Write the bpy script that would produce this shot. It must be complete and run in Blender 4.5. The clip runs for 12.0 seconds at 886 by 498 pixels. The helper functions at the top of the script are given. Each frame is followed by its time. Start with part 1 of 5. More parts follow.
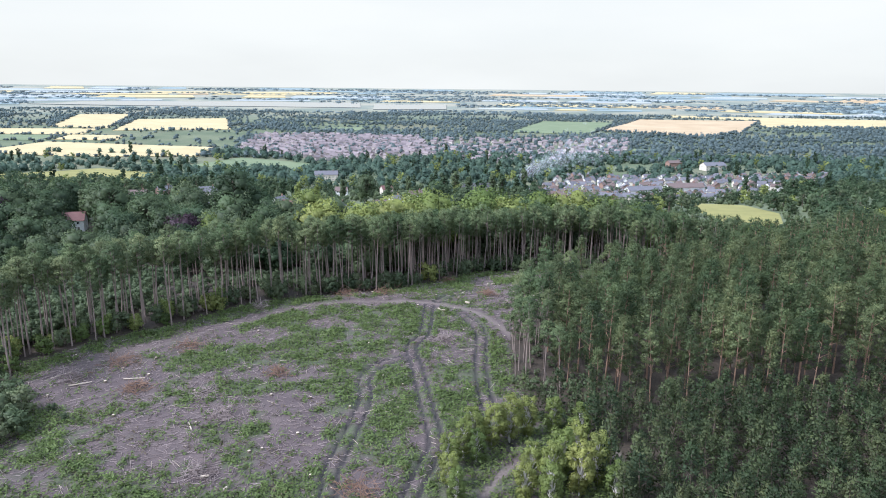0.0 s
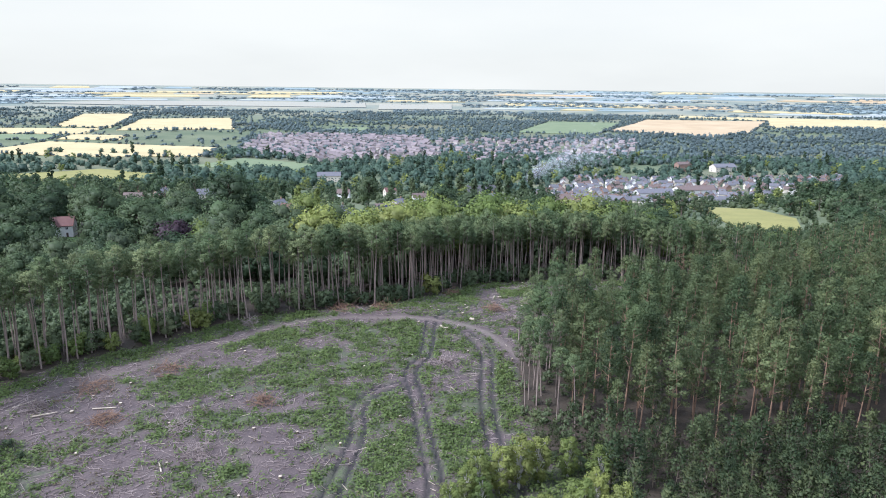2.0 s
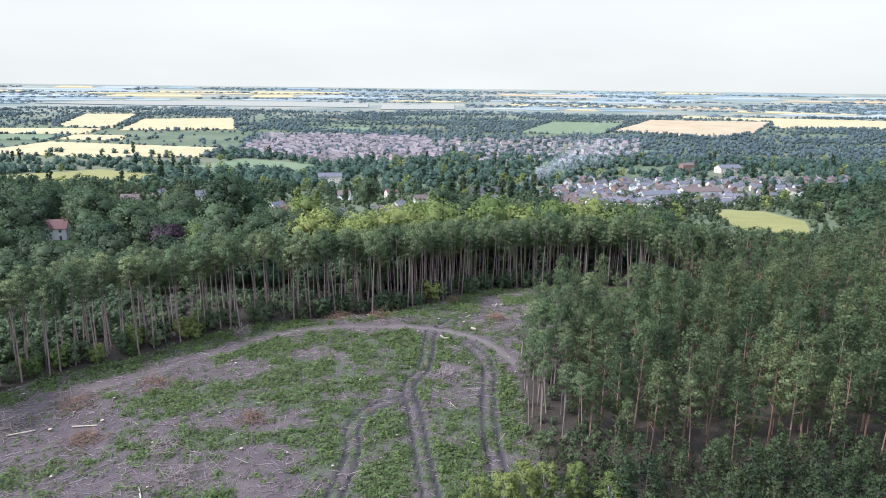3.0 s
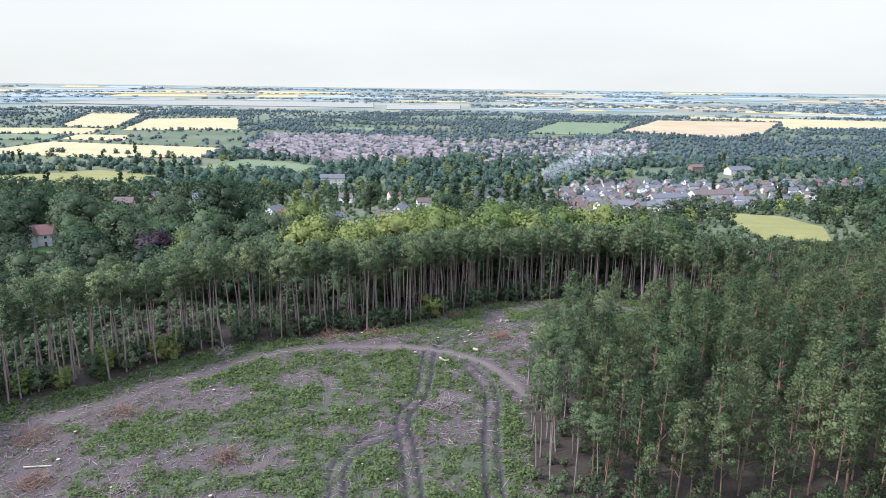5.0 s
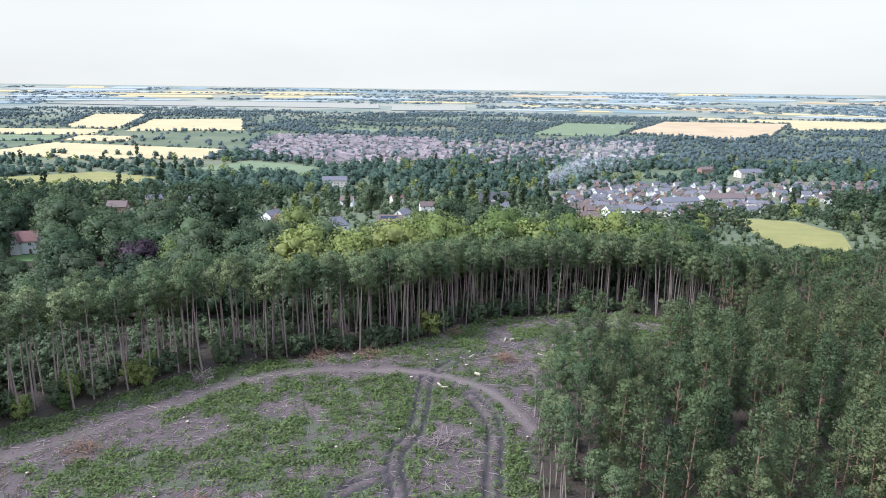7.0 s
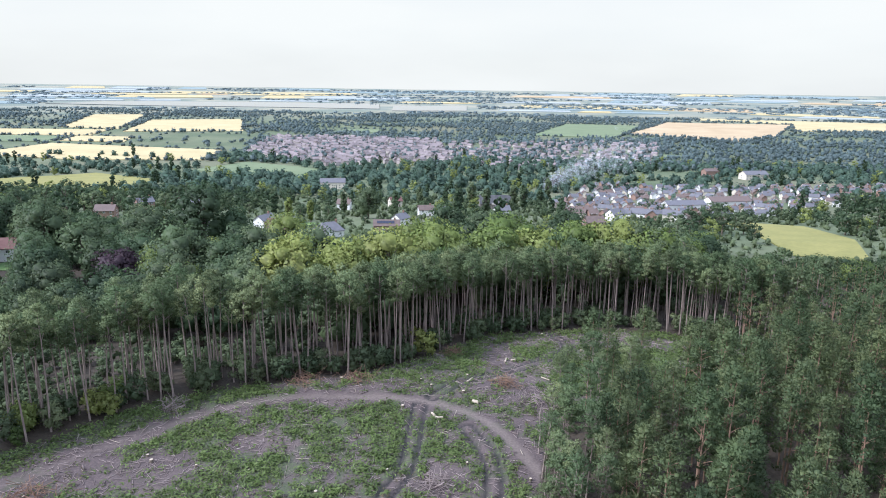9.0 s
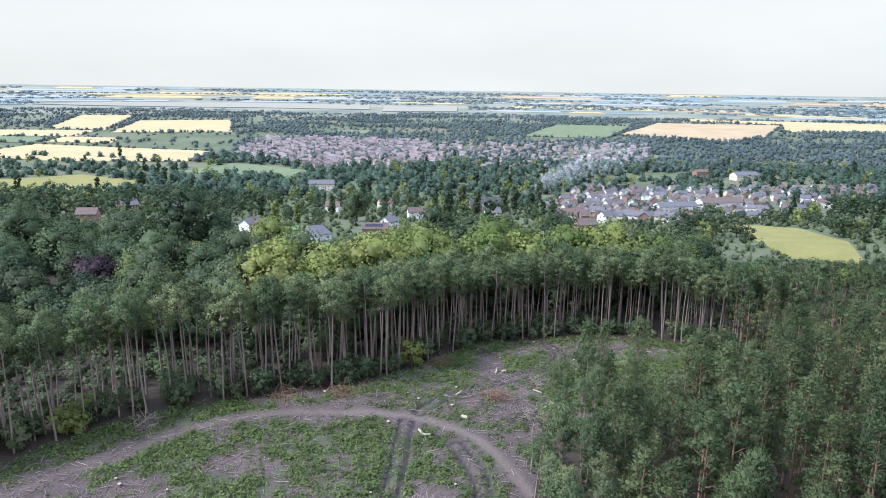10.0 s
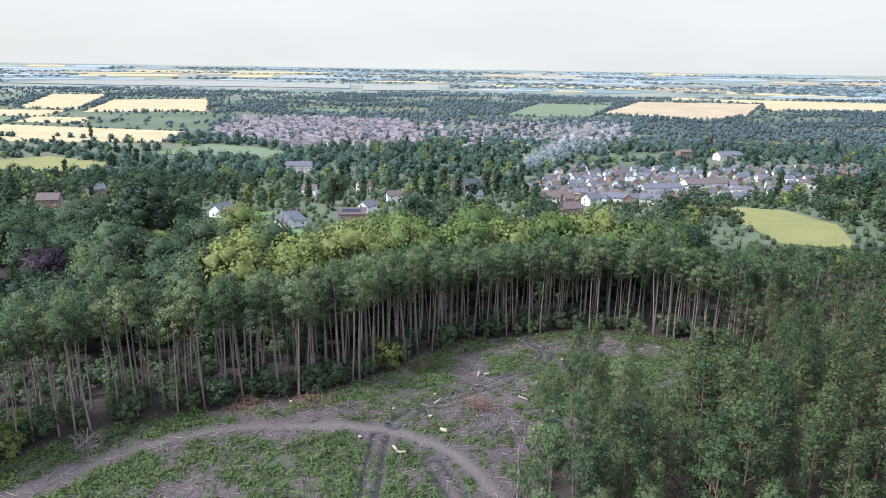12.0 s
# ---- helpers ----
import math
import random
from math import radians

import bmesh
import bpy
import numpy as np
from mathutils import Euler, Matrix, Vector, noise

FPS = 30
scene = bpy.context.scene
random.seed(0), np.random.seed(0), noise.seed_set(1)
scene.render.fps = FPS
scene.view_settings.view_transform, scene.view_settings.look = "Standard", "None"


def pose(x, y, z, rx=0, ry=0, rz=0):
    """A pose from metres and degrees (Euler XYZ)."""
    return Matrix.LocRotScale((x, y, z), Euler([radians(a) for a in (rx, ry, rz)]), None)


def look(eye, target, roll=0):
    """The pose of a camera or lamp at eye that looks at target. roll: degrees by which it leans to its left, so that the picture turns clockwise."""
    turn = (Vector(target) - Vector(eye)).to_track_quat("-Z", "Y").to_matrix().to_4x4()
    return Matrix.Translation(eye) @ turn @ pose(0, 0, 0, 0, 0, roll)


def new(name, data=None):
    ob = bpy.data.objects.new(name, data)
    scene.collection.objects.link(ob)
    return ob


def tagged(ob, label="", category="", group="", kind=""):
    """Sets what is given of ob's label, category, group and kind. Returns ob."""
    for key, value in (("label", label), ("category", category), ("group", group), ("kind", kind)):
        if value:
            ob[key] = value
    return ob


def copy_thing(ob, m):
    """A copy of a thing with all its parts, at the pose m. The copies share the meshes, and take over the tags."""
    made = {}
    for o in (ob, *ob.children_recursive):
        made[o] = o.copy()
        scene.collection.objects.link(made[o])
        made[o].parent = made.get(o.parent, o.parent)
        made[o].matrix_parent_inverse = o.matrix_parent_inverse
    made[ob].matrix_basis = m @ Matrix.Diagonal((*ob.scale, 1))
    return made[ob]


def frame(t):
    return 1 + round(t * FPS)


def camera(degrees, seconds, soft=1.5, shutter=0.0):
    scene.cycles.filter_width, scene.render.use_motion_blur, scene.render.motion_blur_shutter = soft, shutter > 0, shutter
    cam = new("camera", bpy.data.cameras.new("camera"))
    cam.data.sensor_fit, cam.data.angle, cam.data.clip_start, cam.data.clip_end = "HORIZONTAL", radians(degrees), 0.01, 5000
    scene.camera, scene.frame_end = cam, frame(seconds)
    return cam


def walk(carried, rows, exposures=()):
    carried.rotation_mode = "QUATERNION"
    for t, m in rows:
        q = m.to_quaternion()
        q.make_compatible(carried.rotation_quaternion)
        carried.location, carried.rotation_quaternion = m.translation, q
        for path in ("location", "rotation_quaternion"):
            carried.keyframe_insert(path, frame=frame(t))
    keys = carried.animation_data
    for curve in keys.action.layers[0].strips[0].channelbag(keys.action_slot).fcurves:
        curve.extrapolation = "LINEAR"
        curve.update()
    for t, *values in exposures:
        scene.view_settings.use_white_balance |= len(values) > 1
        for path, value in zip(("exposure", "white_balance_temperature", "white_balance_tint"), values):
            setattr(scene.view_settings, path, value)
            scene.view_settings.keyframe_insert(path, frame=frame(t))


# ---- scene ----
cam = camera(66.0, 12.0, soft=1.0)
PATH = [
    (0, (0.871, 4.409, 56.569), (0.823, 6.352, 56.1), 0.6),
    (0.5, (0.743, 7.638, 56.56), (0.692, 9.582, 56.091), 0.6),
    (1, (0.764, 10.943, 56.564), (0.709, 12.886, 56.095), 0.6),
    (1.5, (0.866, 14.269, 56.558), (0.808, 16.213, 56.089), 0.7),
    (2, (1.037, 17.636, 56.572), (0.974, 19.579, 56.102), 0.7),
    (2.5, (1.224, 21.041, 56.587), (1.156, 22.984, 56.117), 0.7),
    (3, (1.374, 24.38, 56.581), (1.303, 26.323, 56.111), 0.7),
    (5, (2.079, 37.65, 56.468), (1.992, 39.592, 55.998), 0.8),
    (5.5, (2.24, 40.906, 56.421), (2.149, 42.849, 55.952), 0.9),
    (6, (2.453, 44.196, 56.387), (2.357, 46.138, 55.918), 1.0),
    (6.5, (2.567, 47.343, 56.347), (2.468, 49.285, 55.878), 0.8),
    (7, (2.732, 50.489, 56.329), (2.629, 52.431, 55.861), 0.9),
    (9, (3.166, 62.806, 56.258), (3.06, 64.748, 55.791), 0.9),
    (9.5, (3.325, 65.746, 56.243), (3.234, 67.689, 55.776), 0.8),
    (10, (3.526, 68.613, 56.234), (3.446, 70.557, 55.769), 0.9),
    (10.5, (3.765, 71.411, 56.224), (3.697, 73.354, 55.758), 0.8),
    (11, (3.846, 74.254, 56.212), (3.792, 76.195, 55.734), 0.8),
    (11.5, (3.936, 77.27, 56.219), (3.895, 79.206, 55.72), 0.8),
    (12, (4.013, 80.412, 56.235), (3.986, 82.342, 55.713), 0.9),
]
walk(cam, [(t, look(eye, target, 0.62 + 0.022 * t)) for t, eye, target, roll in PATH], [(0, 0.46, 5460, 16), (9, 0.44, 5460, 16), (12, 0.37, 5460, 16)])

# ---- light ----
SUN_AZ, SUN_EL = radians(246), radians(46)
world = bpy.data.worlds.new("hazy_sky")
scene.world = world
world.use_nodes = True
wn, wl = world.node_tree.nodes, world.node_tree.links
wn.clear()
sky = wn.new("ShaderNodeTexSky")
sky.sky_type = "NISHITA"
sky.sun_disc = False
sky.sun_elevation, sky.sun_rotation = SUN_EL, SUN_AZ
sky.air_density, sky.dust_density, sky.altitude = 1.0, 2.5, 100
wcoord = wn.new("ShaderNodeTexCoord")
wmap = wn.new("ShaderNodeMapping")
wmap.inputs["Scale"].default_value = (1.2, 1.2, 5.0)
wnoise = wn.new("ShaderNodeTexNoise")
wnoise.inputs["Scale"].default_value = 1.6
wnoise.inputs["Detail"].default_value = 5
wramp = wn.new("ShaderNodeMapRange")
wramp.inputs["From Min"].default_value, wramp.inputs["From Max"].default_value = 0.35, 0.62
wramp.inputs["To Min"].default_value, wramp.inputs["To Max"].default_value = 0.86, 0.98
wmix = wn.new("ShaderNodeMixRGB")
wsep = wn.new("ShaderNodeSeparateXYZ")
wband = wn.new("ShaderNodeMapRange")
wband.interpolation_type = "SMOOTHSTEP"
wband.inputs["From Min"].default_value, wband.inputs["From Max"].default_value = 0.10, 0.55
# cream haze low over the land, bluer cloud overhead
wcloud = wn.new("ShaderNodeMixRGB")
wcloud.inputs["Color1"].default_value = (7.65, 7.3, 5.9, 1)
wcloud.inputs["Color2"].default_value = (11.8, 12.8, 14.0, 1)
wl.new(wcoord.outputs["Generated"], wsep.inputs["Vector"])
wl.new(wsep.outputs["Z"], wband.inputs["Value"])
wl.new(wband.outputs["Result"], wcloud.inputs["Fac"])
wl.new(wcloud.outputs["Color"], wmix.inputs["Color2"])
wbg = wn.new("ShaderNodeBackground")
wbg.inputs["Strength"].default_value = 0.099
wout = wn.new("ShaderNodeOutputWorld")
wl.new(wcoord.outputs["Generated"], wmap.inputs["Vector"])
wl.new(wmap.outputs["Vector"], wnoise.inputs["Vector"])
wl.new(wnoise.outputs["Fac"], wramp.inputs["Value"])
wl.new(wramp.outputs["Result"], wmix.inputs["Fac"])
wl.new(sky.outputs["Color"], wmix.inputs["Color1"])
wl.new(wmix.outputs["Color"], wbg.inputs["Color"])
wl.new(wbg.outputs["Background"], wout.inputs["Surface"])

sun_data = bpy.data.lights.new("sun", "SUN")
sun_data.energy, sun_data.angle, sun_data.color = 4.5, radians(10), (1.0, 0.94, 0.85)
sun = new("sun", sun_data)
# a veiled sun stands to the left and behind
sun_from = Vector((math.sin(SUN_AZ) * math.cos(SUN_EL), math.cos(SUN_AZ) * math.cos(SUN_EL), math.sin(SUN_EL)))
sun.matrix_world = look(sun_from * 500, (0, 0, 0))


# ---- materials ----
def material(name):
    m = bpy.data.materials.new(name)
    m.use_nodes = True
    m.node_tree.nodes.clear()
    return m, m.node_tree.nodes, m.node_tree.links


def noise_node(n, l, scale, detail=4, source="Position"):
    geo = n.new("ShaderNodeNewGeometry")
    tex = n.new("ShaderNodeTexNoise")
    tex.inputs["Scale"].default_value, tex.inputs["Detail"].default_value = scale, detail
    l.new(geo.outputs[source], tex.inputs["Vector"])
    return tex.outputs["Fac"]


def mixed(n, l, fac, a, b):
    mx = n.new("ShaderNodeMixRGB")
    for socket, v in (("Fac", fac), ("Color1", a), ("Color2", b)):
        if isinstance(v, bpy.types.NodeSocket):
            l.new(v, mx.inputs[socket])
        else:
            mx.inputs[socket].default_value = v if socket == "Fac" else (*v, 1)
    return mx.outputs["Color"]


def spread(n, l, value, lo, hi, to_lo=0.0, to_hi=1.0):
    r = n.new("ShaderNodeMapRange")
    for k, v in (("From Min", lo), ("From Max", hi), ("To Min", to_lo), ("To Max", to_hi)):
        r.inputs[k].default_value = v
    l.new(value, r.inputs["Value"])
    return r.outputs["Result"]


def foliage(name, dark, mid, light, patch=0.12, through_light=0.38):
    """Leaves: tone varies from tree to tree, over patches and from leaf to leaf."""
    m, n, l = material(name)
    geo, info = n.new("ShaderNodeNewGeometry"), n.new("ShaderNodeObjectInfo")
    c = mixed(n, l, spread(n, l, noise_node(n, l, patch), 0.3, 0.7), dark, mid)
    c = mixed(n, l, spread(n, l, geo.outputs["Random Per Island"], 0.3, 1.0, 0, 0.5), c, light)
    c = mixed(n, l, spread(n, l, info.outputs["Random"], 0, 1, 0.0, 0.4), c, mid)
    tone = n.new("ShaderNodeHueSaturation")
    l.new(spread(n, l, info.outputs["Random"], 0, 1, 0.470, 0.525), tone.inputs["Hue"])
    vary = n.new("ShaderNodeMath")
    vary.operation = "MULTIPLY"
    l.new(spread(n, l, info.outputs["Random"], 0, 1, 1.28, 0.66), vary.inputs[0])
    l.new(spread(n, l, noise_node(n, l, patch * 1.7, 2), 0.35, 0.65, 0.72, 1.22), vary.inputs[1])
    l.new(vary.outputs[0], tone.inputs["Value"])
    l.new(c, tone.inputs["Color"])
    c = tone.outputs["Color"]
    diff, trans, gloss = n.new("ShaderNodeBsdfDiffuse"), n.new("ShaderNodeBsdfTranslucent"), n.new("ShaderNodeBsdfGlossy")
    gloss.inputs["Roughness"].default_value = 0.55
    l.new(c, diff.inputs["Color"])
    l.new(c, trans.inputs["Color"])
    mx, mg, out = n.new("ShaderNodeMixShader"), n.new("ShaderNodeMixShader"), n.new("ShaderNodeOutputMaterial")
    mx.inputs["Fac"].default_value, mg.inputs["Fac"].default_value = through_light, 0.015
    l.new(diff.outputs[0], mx.inputs[1])
    l.new(trans.outputs[0], mx.inputs[2])
    l.new(mx.outputs[0], mg.inputs[1])
    l.new(gloss.outputs[0], mg.inputs[2])
    l.new(mg.outputs[0], out.inputs["Surface"])
    return m


def plain(name, a, b, scale=2.0, rough=0.8, bump=0.0, metallic=0.0, per_object=0.0, fine=0.0):
    """A rough surface: two tones over patches, a finer grain, and a tone of its own for each object."""
    m, n, l = material(name)
    bsdf, out = n.new("ShaderNodeBsdfPrincipled"), n.new("ShaderNodeOutputMaterial")
    c = mixed(n, l, spread(n, l, noise_node(n, l, scale), 0.3, 0.7), a, b)
    grain = noise_node(n, l, fine or scale * 9, 3)
    c = mixed(n, l, spread(n, l, grain, 0.35, 0.7, 0, 0.3), c, tuple(v * 0.55 for v in a))
    if per_object:
        info = n.new("ShaderNodeObjectInfo")
        c = mixed(n, l, spread(n, l, info.outputs["Random"], 0, 1, 0, per_object), c, b)
    l.new(c, bsdf.inputs["Base Color"])
    bsdf.inputs["Roughness"].default_value, bsdf.inputs["Metallic"].default_value = rough, metallic
    if bump:
        bp = n.new("ShaderNodeBump")
        bp.inputs["Strength"].default_value, bp.inputs["Distance"].default_value = bump, 0.1
        l.new(grain, bp.inputs["Height"])
        l.new(bp.outputs["Normal"], bsdf.inputs["Normal"])
    l.new(bsdf.outputs[0], out.inputs["Surface"])
    return m


PINE = foliage("pine_needles", (0.090, 0.130, 0.064), (0.142, 0.190, 0.086), (0.205, 0.250, 0.112), 0.10)
PLANT_PINE = foliage("plantation_needles", (0.066, 0.098, 0.048), (0.108, 0.144, 0.062), (0.172, 0.205, 0.080), 0.09)
YOUNG_PINE = foliage("young_needles", (0.038, 0.060, 0.029), (0.066, 0.092, 0.039), (0.128, 0.155, 0.060), 0.10)
BIRCH_LEAF = foliage("birch_leaves", (0.125, 0.165, 0.045), (0.180, 0.220, 0.060), (0.240, 0.275, 0.090), 0.20)
BROADLEAF = foliage("broad_leaves", (0.036, 0.060, 0.034), (0.082, 0.120, 0.056), (0.128, 0.168, 0.080), 0.05)
LIME_LEAF = foliage("lime_leaves", (0.105, 0.150, 0.040), (0.165, 0.215, 0.058), (0.240, 0.280, 0.095), 0.10)
PURPLE_LEAF = foliage("copper_leaves", (0.030, 0.019, 0.024), (0.052, 0.033, 0.043), (0.082, 0.054, 0.066), 0.10)
SHRUB = foliage("understorey_leaves", (0.080, 0.112, 0.060), (0.118, 0.152, 0.074), (0.155, 0.190, 0.090), 0.15)
BRACKEN = foliage("bracken_fronds", (0.064, 0.104, 0.032), (0.104, 0.152, 0.046), (0.150, 0.198, 0.072), 0.30)
DRY_FERN = foliage("withered_fronds", (0.090, 0.080, 0.043), (0.140, 0.115, 0.067), (0.190, 0.160, 0.098), 0.15)
# far leaves: distance haze is mixed into the base colour, paler and bluer
FAR_HAZE_LEAF = foliage("far_haze_leaves", (0.092, 0.132, 0.138), (0.129, 0.172, 0.172), (0.167, 0.209, 0.207), 0.012)
# trees past the town: green with a weaker haze tint painted in
OUTER_HAZE_LEAF = foliage("outer_haze_leaves", (0.043, 0.079, 0.065), (0.096, 0.150, 0.102), (0.132, 0.190, 0.126), 0.03)
# woods near the horizon: the strongest haze tint, painted almost grey-blue
DISTANT_HAZE_LEAF = foliage("distant_haze_leaves", (0.140, 0.180, 0.205), (0.170, 0.210, 0.235), (0.200, 0.240, 0.262), 0.006)
BARK = plain("pine_bark", (0.145, 0.112, 0.096), (0.27, 0.215, 0.185), 0.5, 0.9, 0.6, per_object=0.5, fine=7)
RED_BARK = plain("orange_pine_bark", (0.19, 0.112, 0.072), (0.29, 0.19, 0.13), 0.5, 0.9, 0.6, per_object=0.6, fine=7)
DARK_BARK = plain("rough_bark", (0.09, 0.07, 0.05), (0.16, 0.13, 0.10), 0.8, 0.9, 0.6, fine=8)
BIRCH_BARK = plain("birch_bark", (0.45, 0.42, 0.38), (0.60, 0.57, 0.52), 1.5, 0.7, 0.3)
BRASH = plain("brash_wood", (0.15, 0.115, 0.105), (0.34, 0.28, 0.26), 0.4, 0.9, fine=5)
CUT_WOOD = plain("cut_wood", (0.34, 0.28, 0.21), (0.50, 0.43, 0.34), 3, 0.8)


# ---- ground ----
GY = [-6000, 185, 230, 290, 380, 450, 500, 600, 800, 1200, 2000, 3000, 4000, 4900]
GZ = [0, 0, -5.5, -8, -12.5, -18.5, -25.5, -36, -43, -45, -45, -35, -8, 25]


def ground_z(x, y):
    """The height of the land: a level hilltop, a slope down to the town, the plain, and rising land far off."""
    x, y = np.asarray(x, float), np.asarray(y, float)
    r = np.hypot(x, y)
    k = np.clip((r - 700) / 600, 0, 1)
    s = np.where(y < 0, np.where(r > 900, r, 0), y * (1 - k) + r * k)
    rise = 13 * np.clip((x - 190) / 240, 0, 1) * np.clip((y - 150) / 200, 0, 1) * np.clip((900 - y) / 300, 0, 1)
    left = 2 * np.clip((-x - 60) / 150, 0, 1) * np.clip((y - 185) / 60, 0, 1) * np.clip((480 - y) / 120, 0, 1)
    return np.interp(s, GY, GZ) + rise + left


FAR_EDGE = [(-88, 131), (-81.5, 144), (-66.5, 156.5), (-53, 174), (-40, 181), (-23.5, 187), (-16, 193), (-8, 203), (6.5, 226),
            (23, 231), (38, 234.5), (55, 232), (66, 222)]
BLOCK_EDGE = [(66, 206), (58, 191), (48, 182), (36, 178), (24, 176), (19, 172), (14.5, 162), (12.5, 150), (11.5, 128), (15, 118), (8, 107), (0, 102), (-2, 88)]
CLEARING = np.array(FAR_EDGE + BLOCK_EDGE + [(-2, 20), (-95, 20), (-70, 98), (-78, 114), (-84, 121)], float)


def seg_dist(px, py, line):
    """Distance of points from a broken line."""
    best = np.full(np.shape(px), 1e9)
    for (ax, ay), (bx, by) in zip(line[:-1], line[1:]):
        dx, dy = bx - ax, by - ay
        k = np.clip(((px - ax) * dx + (py - ay) * dy) / (dx * dx + dy * dy), 0, 1)
        best = np.minimum(best, np.hypot(px - ax - k * dx, py - ay - k * dy))
    return best


def inside(px, py, poly):
    c = np.zeros(np.shape(px), bool)
    for (ax, ay), (bx, by) in zip(poly, np.roll(poly, -1, axis=0)):
        hit = (ay > py) != (by > py)
        c ^= hit & (px < (bx - ax) * (py - ay) / (by - ay + 1e-12) + ax)
    return c


def smooth_line(line, steps=6):
    """A rounded broken line (Catmull-Rom)."""
    p = [np.array(q, float) for q in line]
    p = [2 * p[0] - p[1]] + p + [2 * p[-1] - p[-2]]
    out = []
    for a, b, c, d in zip(p, p[1:], p[2:], p[3:]):
        for i in range(steps):
            u = i / steps
            out.append(0.5 * (2 * b + (c - a) * u + (2 * a - 5 * b + 4 * c - d) * u * u + (3 * b - a - 3 * c + d) * u ** 3))
    return [tuple(q) for q in out + [p[-2]]]


FOREST_ROAD = smooth_line([(-82, 119), (-72, 137), (-63, 147), (-54, 158.5), (-47, 166.5), (-40, 173), (-31, 177), (-18, 178.5), (-9, 178), (-2, 176), (5.5, 170), (11.3, 159), (17, 144)])
RUTS = [smooth_line(q) for q in (
    [(-4.6, 179.6), (0.6, 187), (10.8, 196), (21, 208.5), (25, 218), (22.6, 228)],
    [(-6.8, 176), (-6.9, 155), (-9.4, 146), (-7.4, 135), (-5.3, 122), (-3.0, 109), (-2.6, 103), (-5, 92), (-9, 70)],
    [(-9, 141), (-15, 136.5), (-17.4, 129), (-16, 120), (-16.9, 107), (-17.8, 96), (-17, 88), (-15, 66)],
    [(2, 168), (6.1, 157), (5.7, 139), (6, 125), (7.2, 113), (9, 104)])]
FOOTPATH = smooth_line([(30, 103), (14.5, 100), (9.5, 98), (6.4, 93.8), (4.8, 89), (0, 70)])
BARE = [(-64, 121, 15, 10), (-47, 103, 11, 7), (-29, 116, 7, 6), (-55, 150, 9, 6), (-42, 113, 9, 5), (-71, 129, 9, 8), (-60, 128, 8, 6), (-13, 91, 5, 7), (-1, 150, 5, 5), (9, 184, 9, 8), (-38, 93, 6, 4), (14, 176, 5, 9), (-60, 143, 6, 5),
        (-34, 131, 12, 4), (-25, 107, 6, 10), (-52, 110, 9, 6), (35, 222, 14, 6), (-20, 184, 14, 4), (8, 205, 3, 12), (-45, 150, 7, 5), (-30, 160, 6, 3), (0, 142, 4, 3)]


def value_noise(x, y, scale, seed):
    """Smooth random field from 0 to 1."""
    r = np.random.RandomState(seed).rand(64, 64)
    u, v = x / scale + 1000, y / scale + 1000
    i, j = np.floor(u).astype(int), np.floor(v).astype(int)
    fu, fv = u - i, v - j
    fu, fv = fu * fu * (3 - 2 * fu), fv * fv * (3 - 2 * fv)
    a, b = r[i % 64, j % 64], r[(i + 1) % 64, j % 64]
    c, d = r[i % 64, (j + 1) % 64], r[(i + 1) % 64, (j + 1) % 64]
    return (a * (1 - fu) + b * fu) * (1 - fv) + (c * (1 - fu) + d * fu) * fv


def ruts_at(x, y):
    best = np.full(np.shape(x), 9.0)
    for q in RUTS:
        best = np.minimum(best, np.abs(seg_dist(x, y, q) - 1.1))
    return best


def cover_at(x, y):
    """How far the felled ground is bare or strewn with brash (0 to 1), inside the clearing."""
    n = 0.30 * value_noise(x, y, 7, 3) + 0.35 * value_noise(x, y, 2.6, 4) + 0.35 * value_noise(x, y, 1.1, 8)
    b = np.zeros(np.shape(x))
    for cx, cy, rx, ry in BARE:
        b = np.maximum(b, np.clip(1.5 - np.hypot((x - cx) / rx, (y - cy) / ry), 0, 1))
    b = np.maximum(b, np.clip(1.5 - seg_dist(x, y, FOREST_ROAD) / 2.6, 0, 1) * np.where(x < -20, 0.9, 0.7))
    # a strip of bracken left between the felled ground and the pines
    b = b - 0.9 * np.clip(1.2 - np.abs(seg_dist(x, y, FAR_EDGE) - 3.6) / 2.6, 0, 1) * np.clip((10 - x) / 10, 0, 1)
    for q in RUTS:
        b = np.maximum(b, np.clip(1.2 - seg_dist(x, y, q) / 1.8, 0, 0.35))
    return np.clip((n - 0.59 + 0.34 * b) * 4.2 + 0.5, 0, 1)


def axis(lo, a, b, hi, step, grow=1.09):
    fine = list(np.arange(a, b, step))
    left, d, v = [], step, a
    while v > lo:
        d = min(d * grow, 160)
        v -= d
        left.append(v)
    right, d, v = [], step, fine[-1]
    while v < hi:
        d = min(d * grow, 160)
        v += d
        right.append(v)
    return np.array(left[::-1] + fine + right)


def grid_mesh(name, xs, ys, z):
    nx, ny = len(xs), len(ys)
    gx, gy = np.meshgrid(xs, ys)
    me = bpy.data.meshes.new(name)
    v = np.stack([gx.ravel(), gy.ravel(), z.ravel()], 1)
    i = (np.arange(ny - 1)[:, None] * nx + np.arange(nx - 1)[None, :]).ravel()
    f = np.stack([i, i + 1, i + nx + 1, i + nx], 1)
    fill_mesh(me, v, f)
    return me


